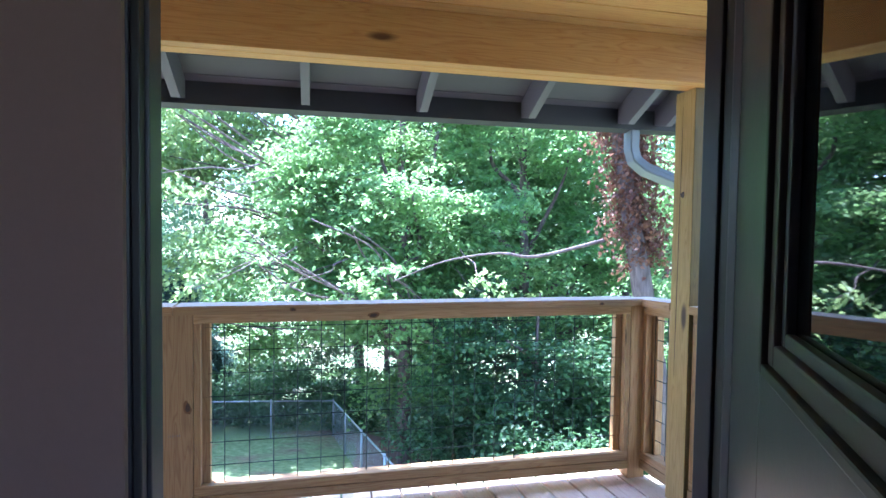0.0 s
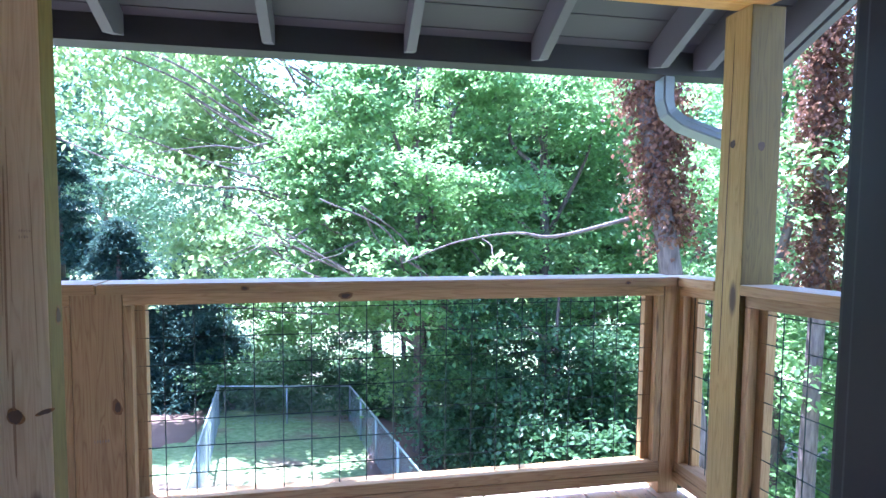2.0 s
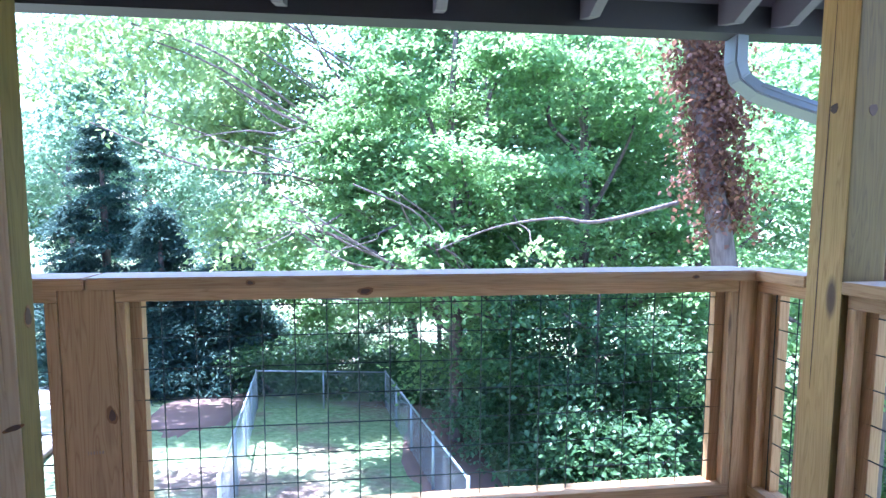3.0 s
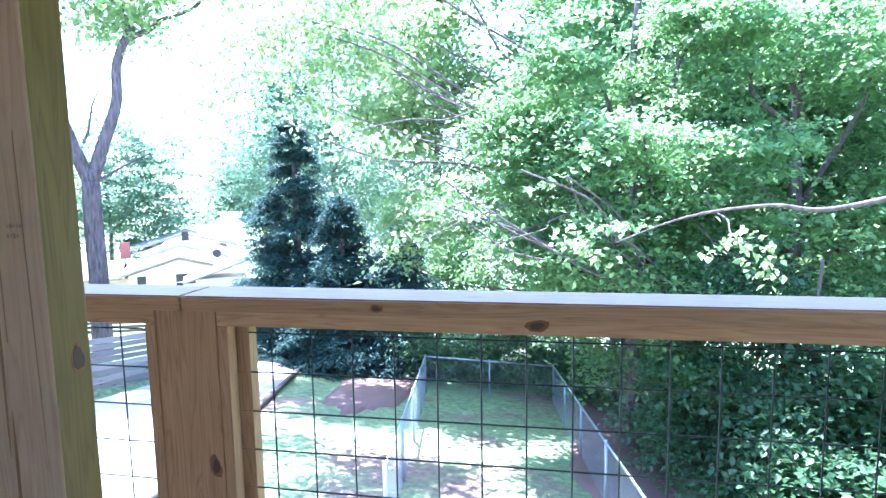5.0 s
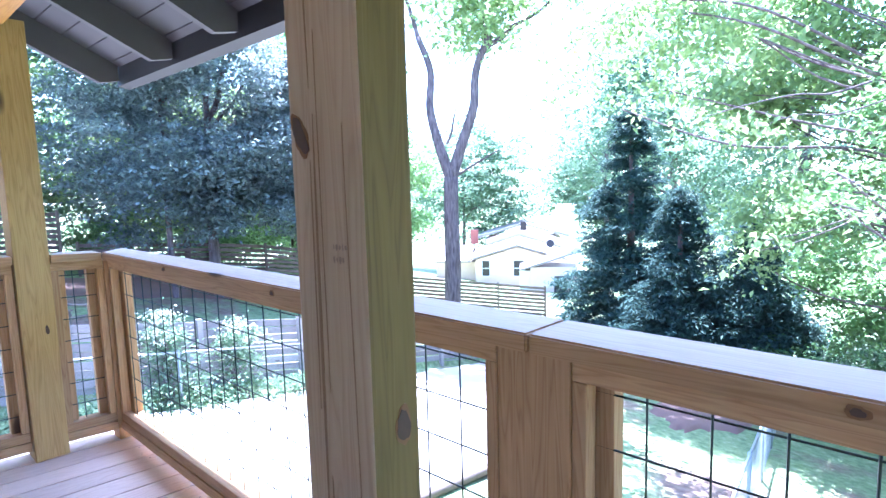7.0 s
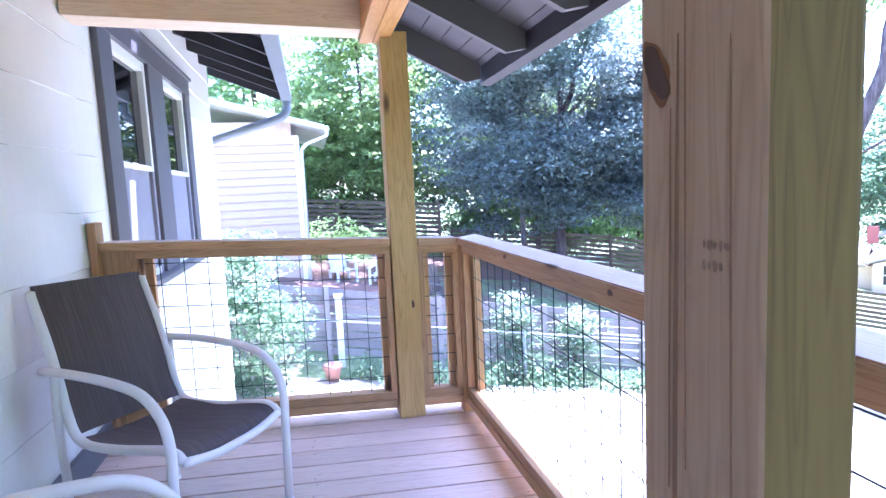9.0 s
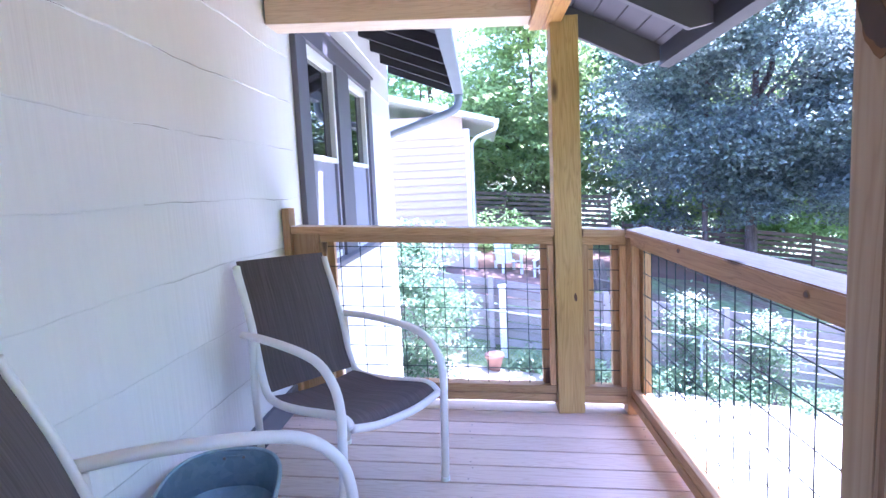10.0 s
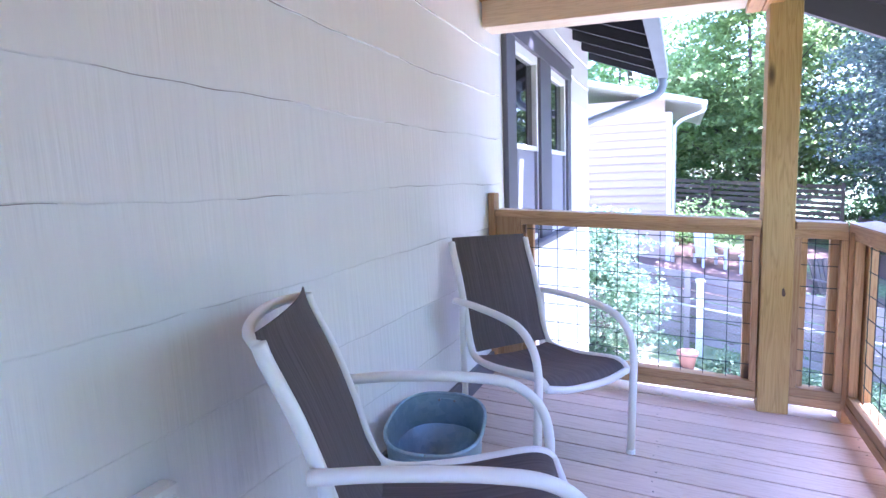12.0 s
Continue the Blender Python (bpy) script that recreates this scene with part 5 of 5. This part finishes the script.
def tree(label, base, height, crown_c, rad, clumps, per, size, mat, trunk_r=0.18, seed=1, limbs=7, spread=None, lean=(0, 0), name="tree", bark=None, drop=0.0, long=1.0):
    """A tapered trunk with limbs, and a crown of leaf sprays round the ends of its boughs."""
    bz = ground_z(base[0], base[1])
    t = thing(name, label, "tree", (base[0], base[1], bz))
    c = np.array([crown_c[0] - base[0], crown_c[1] - base[1], crown_c[2] - bz])
    top = (lean[0], lean[1], height)
    trunk = part("trunk", limb((0, 0, -0.3), top, trunk_r, trunk_r * 0.25, 0.06, seed, 7), bark or BARK, t, smooth=True)
    cp = crown_points(c, rad, clumps, seed)
    rg = random.Random(seed)
    for i in range(limbs):
        e = cp[rg.randrange(len(cp))]
        k = min(0.92, max(0.25, (e[2] / height) * 0.7))
        st = Vector((0, 0, -0.3)).lerp(Vector(top), k)
        part("limb", limb(st, e, trunk_r * 0.4, 0.015, 0.2, seed * 17 + i), bark or BARK, t, smooth=True)
    leaf_mesh("crown", cp, np.full(len(cp), spread or max(rad) * 0.28), per, size, mat, t, seed=seed, droop=0.25 + drop, long=long)
    return t


def shrub(label, at, rad, clumps, per, size, mat, seed, name="shrub"):
    bz = ground_z(at[0], at[1])
    t = thing(name, label, "shrub", (at[0], at[1], bz))
    rg = random.Random(seed)
    for i in range(5):
        part("stem", limb((0, 0, -0.1), (rg.uniform(-0.5, 0.5) * rad[0], rg.uniform(-0.5, 0.5) * rad[1], rad[2] * rg.uniform(0.7, 1.3)), 0.02, 0.006, 0.2, seed + i), BARK, t)
    leaf_mesh("crown", crown_points((0, 0, rad[2] * 0.9), rad, clumps, seed, 0.1), np.full(clumps, 0.35 * max(rad)), per, size, mat, t, seed=seed)
    return t


# the maple thicket before the porch
tree("broad maple with layered green foliage", (2.9, 13.5), 11.0, (2.7, 13.0, 1.5), (2.9, 2.6, 4.8), 104, 520, 0.125, LEAF, 0.2, 11, 14, 0.75)
tree("broad maple with layered green foliage", (6.8, 15.0), 12.0, (6.2, 14.2, 1.2), (4.0, 3.0, 5.6), 120, 500, 0.13, LEAF, 0.22, 12, 14, 0.85)
tree("leafy maple with pale sunlit sprays", (5.0, 20.0), 12.0, (-1.2, 19.2, 4.2), (3.5, 2.4, 4.2), 26, 230, 0.17, LEAFPALE, 0.18, 13, 10, 0.75)
tree("tall maple with bright sunlit foliage", (2.6, 22.0), 17.0, (0.6, 20.5, 5.0), (5.6, 3.0, 5.6), 70, 330, 0.19, LEAFPALE, 0.24, 14, 9, 1.2)
tree("green maple under taller trees", (11.5, 17.0), 13.0, (11.0, 15.5, 1.2), (4.6, 3.6, 5.6), 100, 400, 0.15, LEAF, 0.2, 15, 9, 1.0)
tree("young maple with a dark thin trunk", (5.4, 10.6), 4.6, (5.0, 10.6, -2.4), (2.1, 1.6, 2.4), 50, 420, 0.115, LEAFSHADED, 0.09, 16, 8, 0.6)
tree("bushy maple beside the deck", (8.4, 8.0), 9.0, (8.8, 8.4, 0.4), (2.4, 2.8, 5.0), 80, 360, 0.12, LEAF, 0.15, 17, 9, 0.75)
tree("leafy tree at the side of the deck", (9.0, 3.4), 9.0, (9.4, 3.4, 0.5), (2.2, 2.6, 5.0), 60, 320, 0.12, LEAF, 0.15, 18, 7, 0.75)
tree("tall maple filling the wood behind the thicket", (5.5, 20.5), 15.0, (4.6, 19.0, 3.6), (5.2, 2.2, 7.2), 190, 420, 0.165, LEAF, 0.22, 32, 10, 0.95)
tree("tall maple filling the wood behind the thicket", (11.0, 21.5), 16.0, (10.6, 20.0, 4.2), (5.0, 2.2, 7.6), 170, 380, 0.175, LEAF, 0.24, 33, 8, 1.05)
tree("shaded green tree beyond the lawn", (-1.2, 25.0), 8.0, (-1.4, 23.6, -1.6), (4.4, 1.8, 3.6), 80, 240, 0.165, LEAF, 0.16, 36, 6, 0.9)
tree("dark leafy tree close beside the deck", (10.6, 5.2), 9.0, (10.8, 5.4, 0.0), (2.0, 3.4, 5.6), 110, 330, 0.12, LEAFSHADED, 0.14, 35, 8, 0.8)
tree("tall tree closing the wood", (17.0, 25.0), 17.0, (16.0, 23.0, 3.5), (7.5, 4.0, 8.5), 110, 260, 0.24, LEAFFAR, 0.3, 19, 6, 1.7)
tree("tall tree closing the wood", (7.0, 30.0), 19.0, (7.0, 28.5, 4.0), (8.0, 4.0, 9.5), 130, 280, 0.25, LEAFFAR, 0.32, 20, 6, 1.8)
tree("tall pale tree behind the conifer", (-6.0, 37.0), 20.0, (-6.0, 36.0, 3.0), (6.0, 4.0, 8.0), 90, 240, 0.27, LEAFFAR, 0.32, 21, 6, 1.8)
# bough that reaches in over the lawn with pale drooping leaves
tree("maple bough with pale drooping leaves", (3.4, 19.5), 11.0, (-3.55, 18.7, 4.9), (3.0, 2.2, 2.5), 26, 180, 0.24, LEAFPALE, 0.13, 22, 10, 0.45, drop=0.5)
tree("tall tree with thin bright foliage", (-17.0, 48.0), 24.0, (-15.0, 46.0, 7.5), (8.0, 5.0, 9.0), 90, 230, 0.34, LEAFFAR, 0.3, 23, 8, 2.2)
tree("tall tree with thin bright foliage", (-24.0, 50.0), 23.0, (-24.0, 49.0, 7.0), (7.0, 4.5, 9.0), 60, 200, 0.32, LEAFFAR, 0.3, 29, 8, 2.2)

tree("maple bough with thin pale leaves over the lawn", (4.0, 15.6), 10.0, (-4.6, 12.4, 4.7), (2.6, 1.8, 2.4), 28, 180, 0.15, LEAFPALE, 0.12, 24, 9, 0.5, drop=0.45)
tree("maple bough with pale leaves before the conifer", (4.4, 18.0), 9.0, (-2.2, 15.4, 0.2), (1.2, 1.2, 1.3), 12, 190, 0.15, LEAFPALE, 0.11, 25, 7, 0.5, drop=0.3)

tree("maple bough with bright sunlit crown", (3.2, 18.5), 11.0, (-1.1, 17.5, 5.35), (3.5, 1.9, 3.1), 16, 150, 0.22, LEAFPALE, 0.1, 28, 8, 0.5, drop=0.4)
lit = tree("maple branch with pale sunlit leaf tips", (4.2, 12.2), 3.4, (0.6, 9.6, 0.4), (2.6, 1.0, 1.2), 8, 60, 0.12, LEAF, 0.08, 26, 9, 0.4)
# leaf tips whose sunlight is put into their pale colour
tips = [(-1.39, 9.53, 0.34), (3.6, 8.5, 0.35), (-1.7, 10.2, 1.94), (-0.04, 9.25, 0.2), (-1.6, 9.75, 0.15), (-0.28, 10.16, 0.0), (-2.15, 9.3, 2.07), (4.02, 9.94, -0.05), (1.3, 8.97, 0.2)]
leaf_mesh("leaf_spray", [(x - 4.2, y - 12.2, z - lit.location.z) for x, y, z in tips], np.full(9, 0.34), 44, 0.13, LEAFPALE, lit, seed=27, droop=0.7, spray=22, label="pale sunlit leaf tips")
for i, (x, y, z) in enumerate(tips):
    part("twig", limb((min(3.6, x + 1.6) - 4.2, y + 2.2 - 12.2, z + 0.5 - lit.location.z), (x - 4.2, y - 12.2, z - lit.location.z), 0.02, 0.005, 0.15, 300 + i), BARK, lit)

# forked tree above the slat fence
ft = thing("tree", "tall forked tree with a smooth grey trunk", "tree", (-13.6, 16.6, ground_z(-13.6, 16.6)))
fz = 1.5 - ft.location.z
part("trunk", limb((0, 0, -0.3), (0.05, 0.0, fz), 0.34, 0.27, 0.02, 3, 6), BARK, ft, smooth=True)
part("limb", limb((0.05, 0, fz - 0.12), (-1.25, -0.2, fz + 5.2), 0.22, 0.11, 0.08, 4, 6), BARK, ft, smooth=True)
part("limb", limb((0.05, 0, fz - 0.12), (1.25, 0.9, fz + 5.0), 0.22, 0.12, 0.08, 5, 6), BARK, ft, smooth=True)
part("limb", limb((1.15, 0.85, fz + 4.6), (2.9, 2.1, fz + 5.9), 0.1, 0.04, 0.1, 6, 6), BARK, ft, smooth=True)
part("limb", limb((1.2, 0.9, fz + 4.8), (0.9, 1.2, fz + 9.0), 0.11, 0.03, 0.1, 7, 6), BARK, ft, smooth=True)
part("limb", limb((-1.2, -0.2, fz + 5.0), (-2.2, -0.6, fz + 9.0), 0.1, 0.03, 0.1, 8, 6), BARK, ft, smooth=True)
part("limb", limb((0.1, 0, fz - 0.05), (1.7, 0.8, fz + 0.9), 0.05, 0.02, 0.1, 9, 6), BARK, ft, smooth=True)
part("limb", limb((-0.1, 0, fz + 1.2), (0.35, 0.3, fz + 2.9), 0.05, 0.02, 0.1, 19, 6), BARK, ft, smooth=True)
part("limb", limb((2.8, 2.05, fz + 5.8), (6.2, 2.6, fz + 9.2), 0.06, 0.02, 0.1, 20, 6), BARK, ft, smooth=True)
leaf_mesh("high_crown", crown_points((6.0, 2.4, fz + 9.6), (3.0, 3.0, 1.3), 22, 34, 0.1), np.full(22, 0.9), 300, 0.2, LEAF, ft, seed=35, droop=0.5, label="high green leaves that shade the yard")
leaf_mesh("crown", np.concatenate([crown_points((1.0, 1.0, fz + 7.6), (4.6, 3.5, 2.4), 46, 31, 0.1), crown_points((0.6, 1.2, fz + 5.9), (3.4, 1.6, 1.0), 18, 32, 0.1)]), np.full(64, 0.9), 150, 0.22, LEAFPALE, ft, seed=33, droop=0.6)

# conifers
def conifer(base, height, radius, seed, label):
    bz = ground_z(*base)
    t = thing("conifer", label, "tree", (base[0], base[1], bz))
    part("trunk", limb((0, 0, -0.3), (0, 0, height), 0.24, 0.03, 0.01, seed), BARK, t, smooth=True)
    rg = np.random.default_rng(seed)
    cs, sp = [], []
    tiers = 17
    for k in range(tiers):
        h0 = height * (0.05 + 0.95 * k / tiers)
        reach = radius * (1 - h0 / height) ** 0.95
        for j in range(max(4, int(17 * (1 - k / tiers)))):
            a = rg.uniform(0, 6.283)
            r = reach * rg.uniform(0.75, 1.2) + 0.06
            for f in (0.45, 0.75, 1.0):
                cs.append((f * r * math.cos(a), f * r * math.sin(a), h0 + rg.uniform(-0.12, 0.12) - 0.3 * r * f * f + 0.1 * r))
                sp.append(0.1 + 0.3 * (1 - h0 / height) * (1.25 - 0.4 * f))
    cs.append((0, 0, height))
    sp.append(0.12)
    leaf_mesh("crown", cs, sp, 210, 0.075, NEEDLE, t, seed=seed, flat=0.25, droop=0.4, long=2.4, spray=60)
    return t


conifer((-8.7, 21.3), 9.35, 3.1, 41, "dark green conifer with drooping sprays")
conifer((-6.3, 19.8), 6.1, 2.9, 42, "dark green conifer with drooping sprays")

conifer((-4.3, 20.6), 5.4, 2.4, 43, "dark green conifer with drooping sprays")

# trees over the upper yard
tree("purple-leaved tree above the slat fence", (-17.5, 9.3), 8.2, (-17.2, 8.8, 3.2), (3.0, 4.0, 3.9), 170, 460, 0.13, LEAFPURPLE, 0.2, 51, 10, 0.8)
tree("purple-leaved tree above the slat fence", (-15.6, 12.2), 8.0, (-15.6, 12.0, 2.6), (2.4, 2.4, 3.4), 80, 380, 0.13, LEAFPURPLE, 0.18, 52, 8, 0.7)
tree("spreading tree shading the upper yard", (-17.4, 7.9), 9.0, (-15.0, 4.6, 7.1), (4.6, 6.0, 1.1), 120, 260, 0.16, LEAF, 0.11, 62, 8, 0.9)
tree("slender pale green tree behind the fence", (-24.5, 3.2), 10.0, (-24.0, 3.2, 4.6), (2.6, 3.0, 5.0), 130, 240, 0.2, LEAFPALE, 0.14, 53, 8, 1.1)
tree("leafy green tree behind the outbuilding", (-28.0, -1.5), 11.0, (-27.0, -0.5, 4.0), (3.5, 4.0, 5.2), 110, 220, 0.22, LEAF, 0.2, 54, 6, 1.4)
tree("tall green tree over the back fence", (-27.0, 9.5), 14.0, (-26.5, 9.0, 6.0), (4.0, 4.5, 7.0), 130, 220, 0.24, LEAFFAR, 0.25, 55, 6, 1.6)
tree("tall green tree over the back fence", (-26.0, 17.5), 15.0, (-25.5, 17.0, 5.5), (4.5, 5.0, 7.5), 140, 220, 0.25, LEAF, 0.28, 56, 6, 1.7)
tree("green tree at the fence corner", (-19.5, 19.0), 8.0, (-19.0, 18.6, 1.2), (2.2, 2.4, 3.4), 70, 220, 0.18, LEAF, 0.16, 57, 6, 0.9)
tree("bright green tree seen through the purple leaves", (-22.6, 10.5), 9.0, (-21.6, 10.5, 2.6), (1.6, 3.6, 3.2), 70, 220, 0.17, LEAFPALE, 0.13, 67, 7, 0.8)
for i, (x, y, h) in enumerate(((-31.0, 3.0, 2.0), (-31.0, 11.0, 2.4), (-29.0, 14.5, 1.6), (-33.0, -4.0, 2.0))):
    tree("dark leafy tree in the wood behind the fence", (x, y), 9.0, (x + 0.5, y, h), (3.4, 4.2, 5.0), 90, 230, 0.2, LEAF, 0.2, 170 + i, 4, 1.3)
for i, (x, y) in enumerate(((-24.6, 8.5), (-24.2, 12.0), (-23.0, 15.5), (-26.2, 2.0), (-25.6, -3.0))):
    shrub("dark undergrowth behind the slat fence", (x, y), (1.2, 1.9, 1.1), 30, 150, 0.15, LEAF, 180 + i)
tree("far pale tree beyond the house", (-52.0, 62.0), 17.0, (-51.0, 62.0, 1.5), (12.0, 6.0, 8.5), 120, 220, 0.45, LEAFFAR, 0.3, 58, 4, 2.6)
tree("far pale tree beyond the house", (-32.0, 76.0), 20.0, (-32.0, 74.0, 2.0), (15.0, 6.0, 9.0), 150, 220, 0.5, LEAFFAR, 0.3, 59, 4, 2.8)
tree("far tree beyond the lawn fence", (-48.0, 34.0), 16.0, (-46.0, 33.0, 1.0), (8.0, 8.0, 8.0), 120, 160, 0.4, LEAFFAR, 0.3, 60, 4, 2.2)

# trunks hung with dead ivy at the side
ivy_tree = thing("tree", "leaning trunk wrapped in dead brown ivy", "tree", (5.9, 6.4, ground_z(5.9, 6.4)))
iz = -ivy_tree.location.z
part("trunk", limb((0.3, 0, -0.3), (-1.5, 0.3, iz + 5.5), 0.2, 0.1, 0.03, 61, 6), BARK, ivy_tree, smooth=True)
cs = [(-0.62 - 0.20 * (z - 1.0) + 0.05 * math.sin(z * 3), 0.12, iz + z) for z in np.linspace(0.9, 4.5, 34)]
leaf_mesh("dead_ivy", cs, [0.16 + 0.09 * min(1, (z / 34) * 2) for z in range(34)], 330, 0.075, DEADIVY, ivy_tree, seed=62, droop=0.9, label="dry reddish brown ivy leaves")
part("limb", limb((-1.5, 0.3, iz + 5.3), (-5.6, -1.9, iz + 7.7), 0.07, 0.02, 0.1, 68), BARK, ivy_tree, smooth=True)
leaf_mesh("high_bough", crown_points((-4.4, -2.1, iz + 7.8), (3.6, 1.3, 0.7), 26, 69, 0.1), np.full(26, 0.5), 150, 0.13, LEAF, ivy_tree, seed=70, droop=0.5, label="green leaves that dapple the porch edge")
ivy_tree2 = thing("tree", "upright trunk wrapped in dead brown ivy", "tree", (7.4, 6.3, ground_z(7.4, 6.3)))
iz2 = -ivy_tree2.location.z
part("trunk", limb((0, 0, -0.3), (0.1, 0.2, iz2 + 6.0), 0.13, 0.08, 0.03, 63, 6), BARK, ivy_tree2, smooth=True)
leaf_mesh("dead_ivy", [(0.0, 0.0, iz2 + z) for z in np.linspace(0.2, 4.6, 34)], np.full(34, 0.19), 280, 0.075, DEADIVY, ivy_tree2, seed=64, droop=0.9, label="dry reddish brown ivy leaves")
part("limb", limb((0, 0, iz2 + 1.6), (2.4, 0.4, iz2 + 2.7), 0.06, 0.02, 0.15, 65), BARK, ivy_tree2, smooth=True)
part("limb", limb((-1.2, 0.2, iz + 1.15), (-4.2, 0.9, iz + 0.5), 0.03, 0.008, 0.25, 66), BARK, ivy_tree, smooth=True)

# undergrowth; the darkest leaf stands in for shade below the trees
for i, (x, y, r, mt) in enumerate(((-0.6, 19.4, 1.3, LEAFSHADED), (-2.6, 19.0, 1.2, LEAFSHADED), (1.9, 18.8, 1.3, LEAFSHADED), (4.0, 12.5, 1.5, LEAFFAR), (4.6, 15.0, 1.7, LEAF), (3.6, 17.6, 1.5, LEAFFAR), (5.4, 9.0, 1.4, LEAFSHADED), (7.5, 11.0, 1.8, LEAFSHADED), (1.5, 21.5, 1.7, LEAFFAR), (-1.5, 24.5, 1.6, LEAFFAR),
                                (-5.0, 26.5, 1.4, LEAFFAR), (10.0, 12.5, 1.8, LEAFSHADED), (12.5, 9.5, 1.8, LEAFSHADED))):
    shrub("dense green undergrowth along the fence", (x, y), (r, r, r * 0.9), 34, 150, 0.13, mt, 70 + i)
bush = shrub("tall white-flowering bush by the house corner", (-8.9, -0.25), (0.95, 0.8, 1.25), 60, 150, 0.075, LEAFFAR, 90, "bush")
leaf_mesh("blossom", crown_points((0, 0, 1.2), (0.95, 0.8, 1.3), 44, 91, 0.3), np.full(44, 0.22), 60, 0.055, FLOWER, bush, seed=91, label="small white blossoms")
for i, (y, h) in enumerate(((4.72, 0.86), (6.02, 0.76))):
    vine = shrub("white-flowering climber on a fence post", (-9.95, y), (0.16, 0.24, h), 22, 80, 0.075, LEAFFAR, 95 + i, "climber")
    leaf_mesh("blossom", crown_points((0, 0, h * 1.5), (0.22, 0.32, h * 0.45), 14, 97 + i, 0.1), np.full(14, 0.12), 34, 0.06, FLOWER, vine, seed=98 + i, label="white blossoms near the top")
for i, y in enumerate((1.9, 2.9, 3.9, 4.9, 6.0, 7.2)):
    shrub("low muted creeper along the fence foot", (-9.45, y), (0.28, 0.7, 0.18), 16, 80, 0.07, LEAFFAR, 105 + i, "creeper")
shrub("clipped green hedge in the upper yard", (-18.5, 1.6), (0.8, 2.2, 0.55), 44, 130, 0.1, LEAF, 120, "hedge")

# ---- things in the upper yard ----


def garden_chair(at, turn, mat, label):
    c = thing("garden_chair", label, "chair", (at[0], at[1], ground_z(*at)), turn, group="garden chairs")
    for x in (-0.27, 0.27):
        part("front_leg", box((0.05, 0.09, 0.55), (x, 0.3, 0.275), 0.004), mat, c)
        part("rear_leg", box((0.05, 0.09, 0.35), (x, -0.25, 0.175), 0.004), mat, c)
        part("armrest", box((0.11, 0.72, 0.025), (x, 0.02, 0.565), 0.004), mat, c)
    for i in range(5):
        part("seat_slat", box((0.5, 0.095, 0.02), (0, 0.27 - i * 0.11, 0.36 - i * 0.02), 0.003), mat, c)
        bm = box((0.09, 0.02, 0.75), (-0.2 + i * 0.1, 0, 0.375), 0.003)
        bmesh.ops.rotate(bm, cent=(0, 0, 0), matrix=Matrix.Rotation(radians(18), 3, "X"), verts=bm.verts)
        bmesh.ops.translate(bm, vec=(0, -0.24, 0.27), verts=bm.verts)
        part("back_slat", bm, mat, c)
    return c


garden_chair((-15.2, 1.7), -70, WHITE, "white slatted garden chair in the upper yard")
garden_chair((-15.0, 2.75), -110, WHITE, "white slatted garden chair in the upper yard")
garden_chair((-13.2, 4.0), -60, FENCEWOOD, "dark slatted garden chair in the upper yard")
gate = thing("gate_post", "pale square gate post at the timber wall", "post", (-10.15, 1.35, ground_z(-9.9, 1.35)))
part("shaft", box((0.12, 0.12, 1.45), (0, 0, 0.625), 0.006), WHITE, gate)
part("cap", box((0.16, 0.16, 0.05), (0, 0, 1.376), 0.01), WHITE, gate)
pot = thing("flower_pot", "terracotta pot at the foot of the timber wall", "pot", (-9.3, 1.15, ground_z(-9.3, 1.15) + 0.05))
bm = bmesh.new()
rings = [[bm.verts.new((r * math.cos(k * math.pi / 10), r * math.sin(k * math.pi / 10), z)) for k in range(20)] for r, z in ((0.10, 0), (0.15, 0.24), (0.17, 0.24), (0.17, 0.30), (0.14, 0.30), (0.13, 0.25))]
for a, b in zip(rings, rings[1:]):
    for k in range(20):
        bm.faces.new((a[k], a[(k + 1) % 20], b[(k + 1) % 20], b[k]))
bm.faces.new(rings[0][::-1])
bm.faces.new(rings[-1])
part("body", bm, POTCLAY, pot, smooth=True)
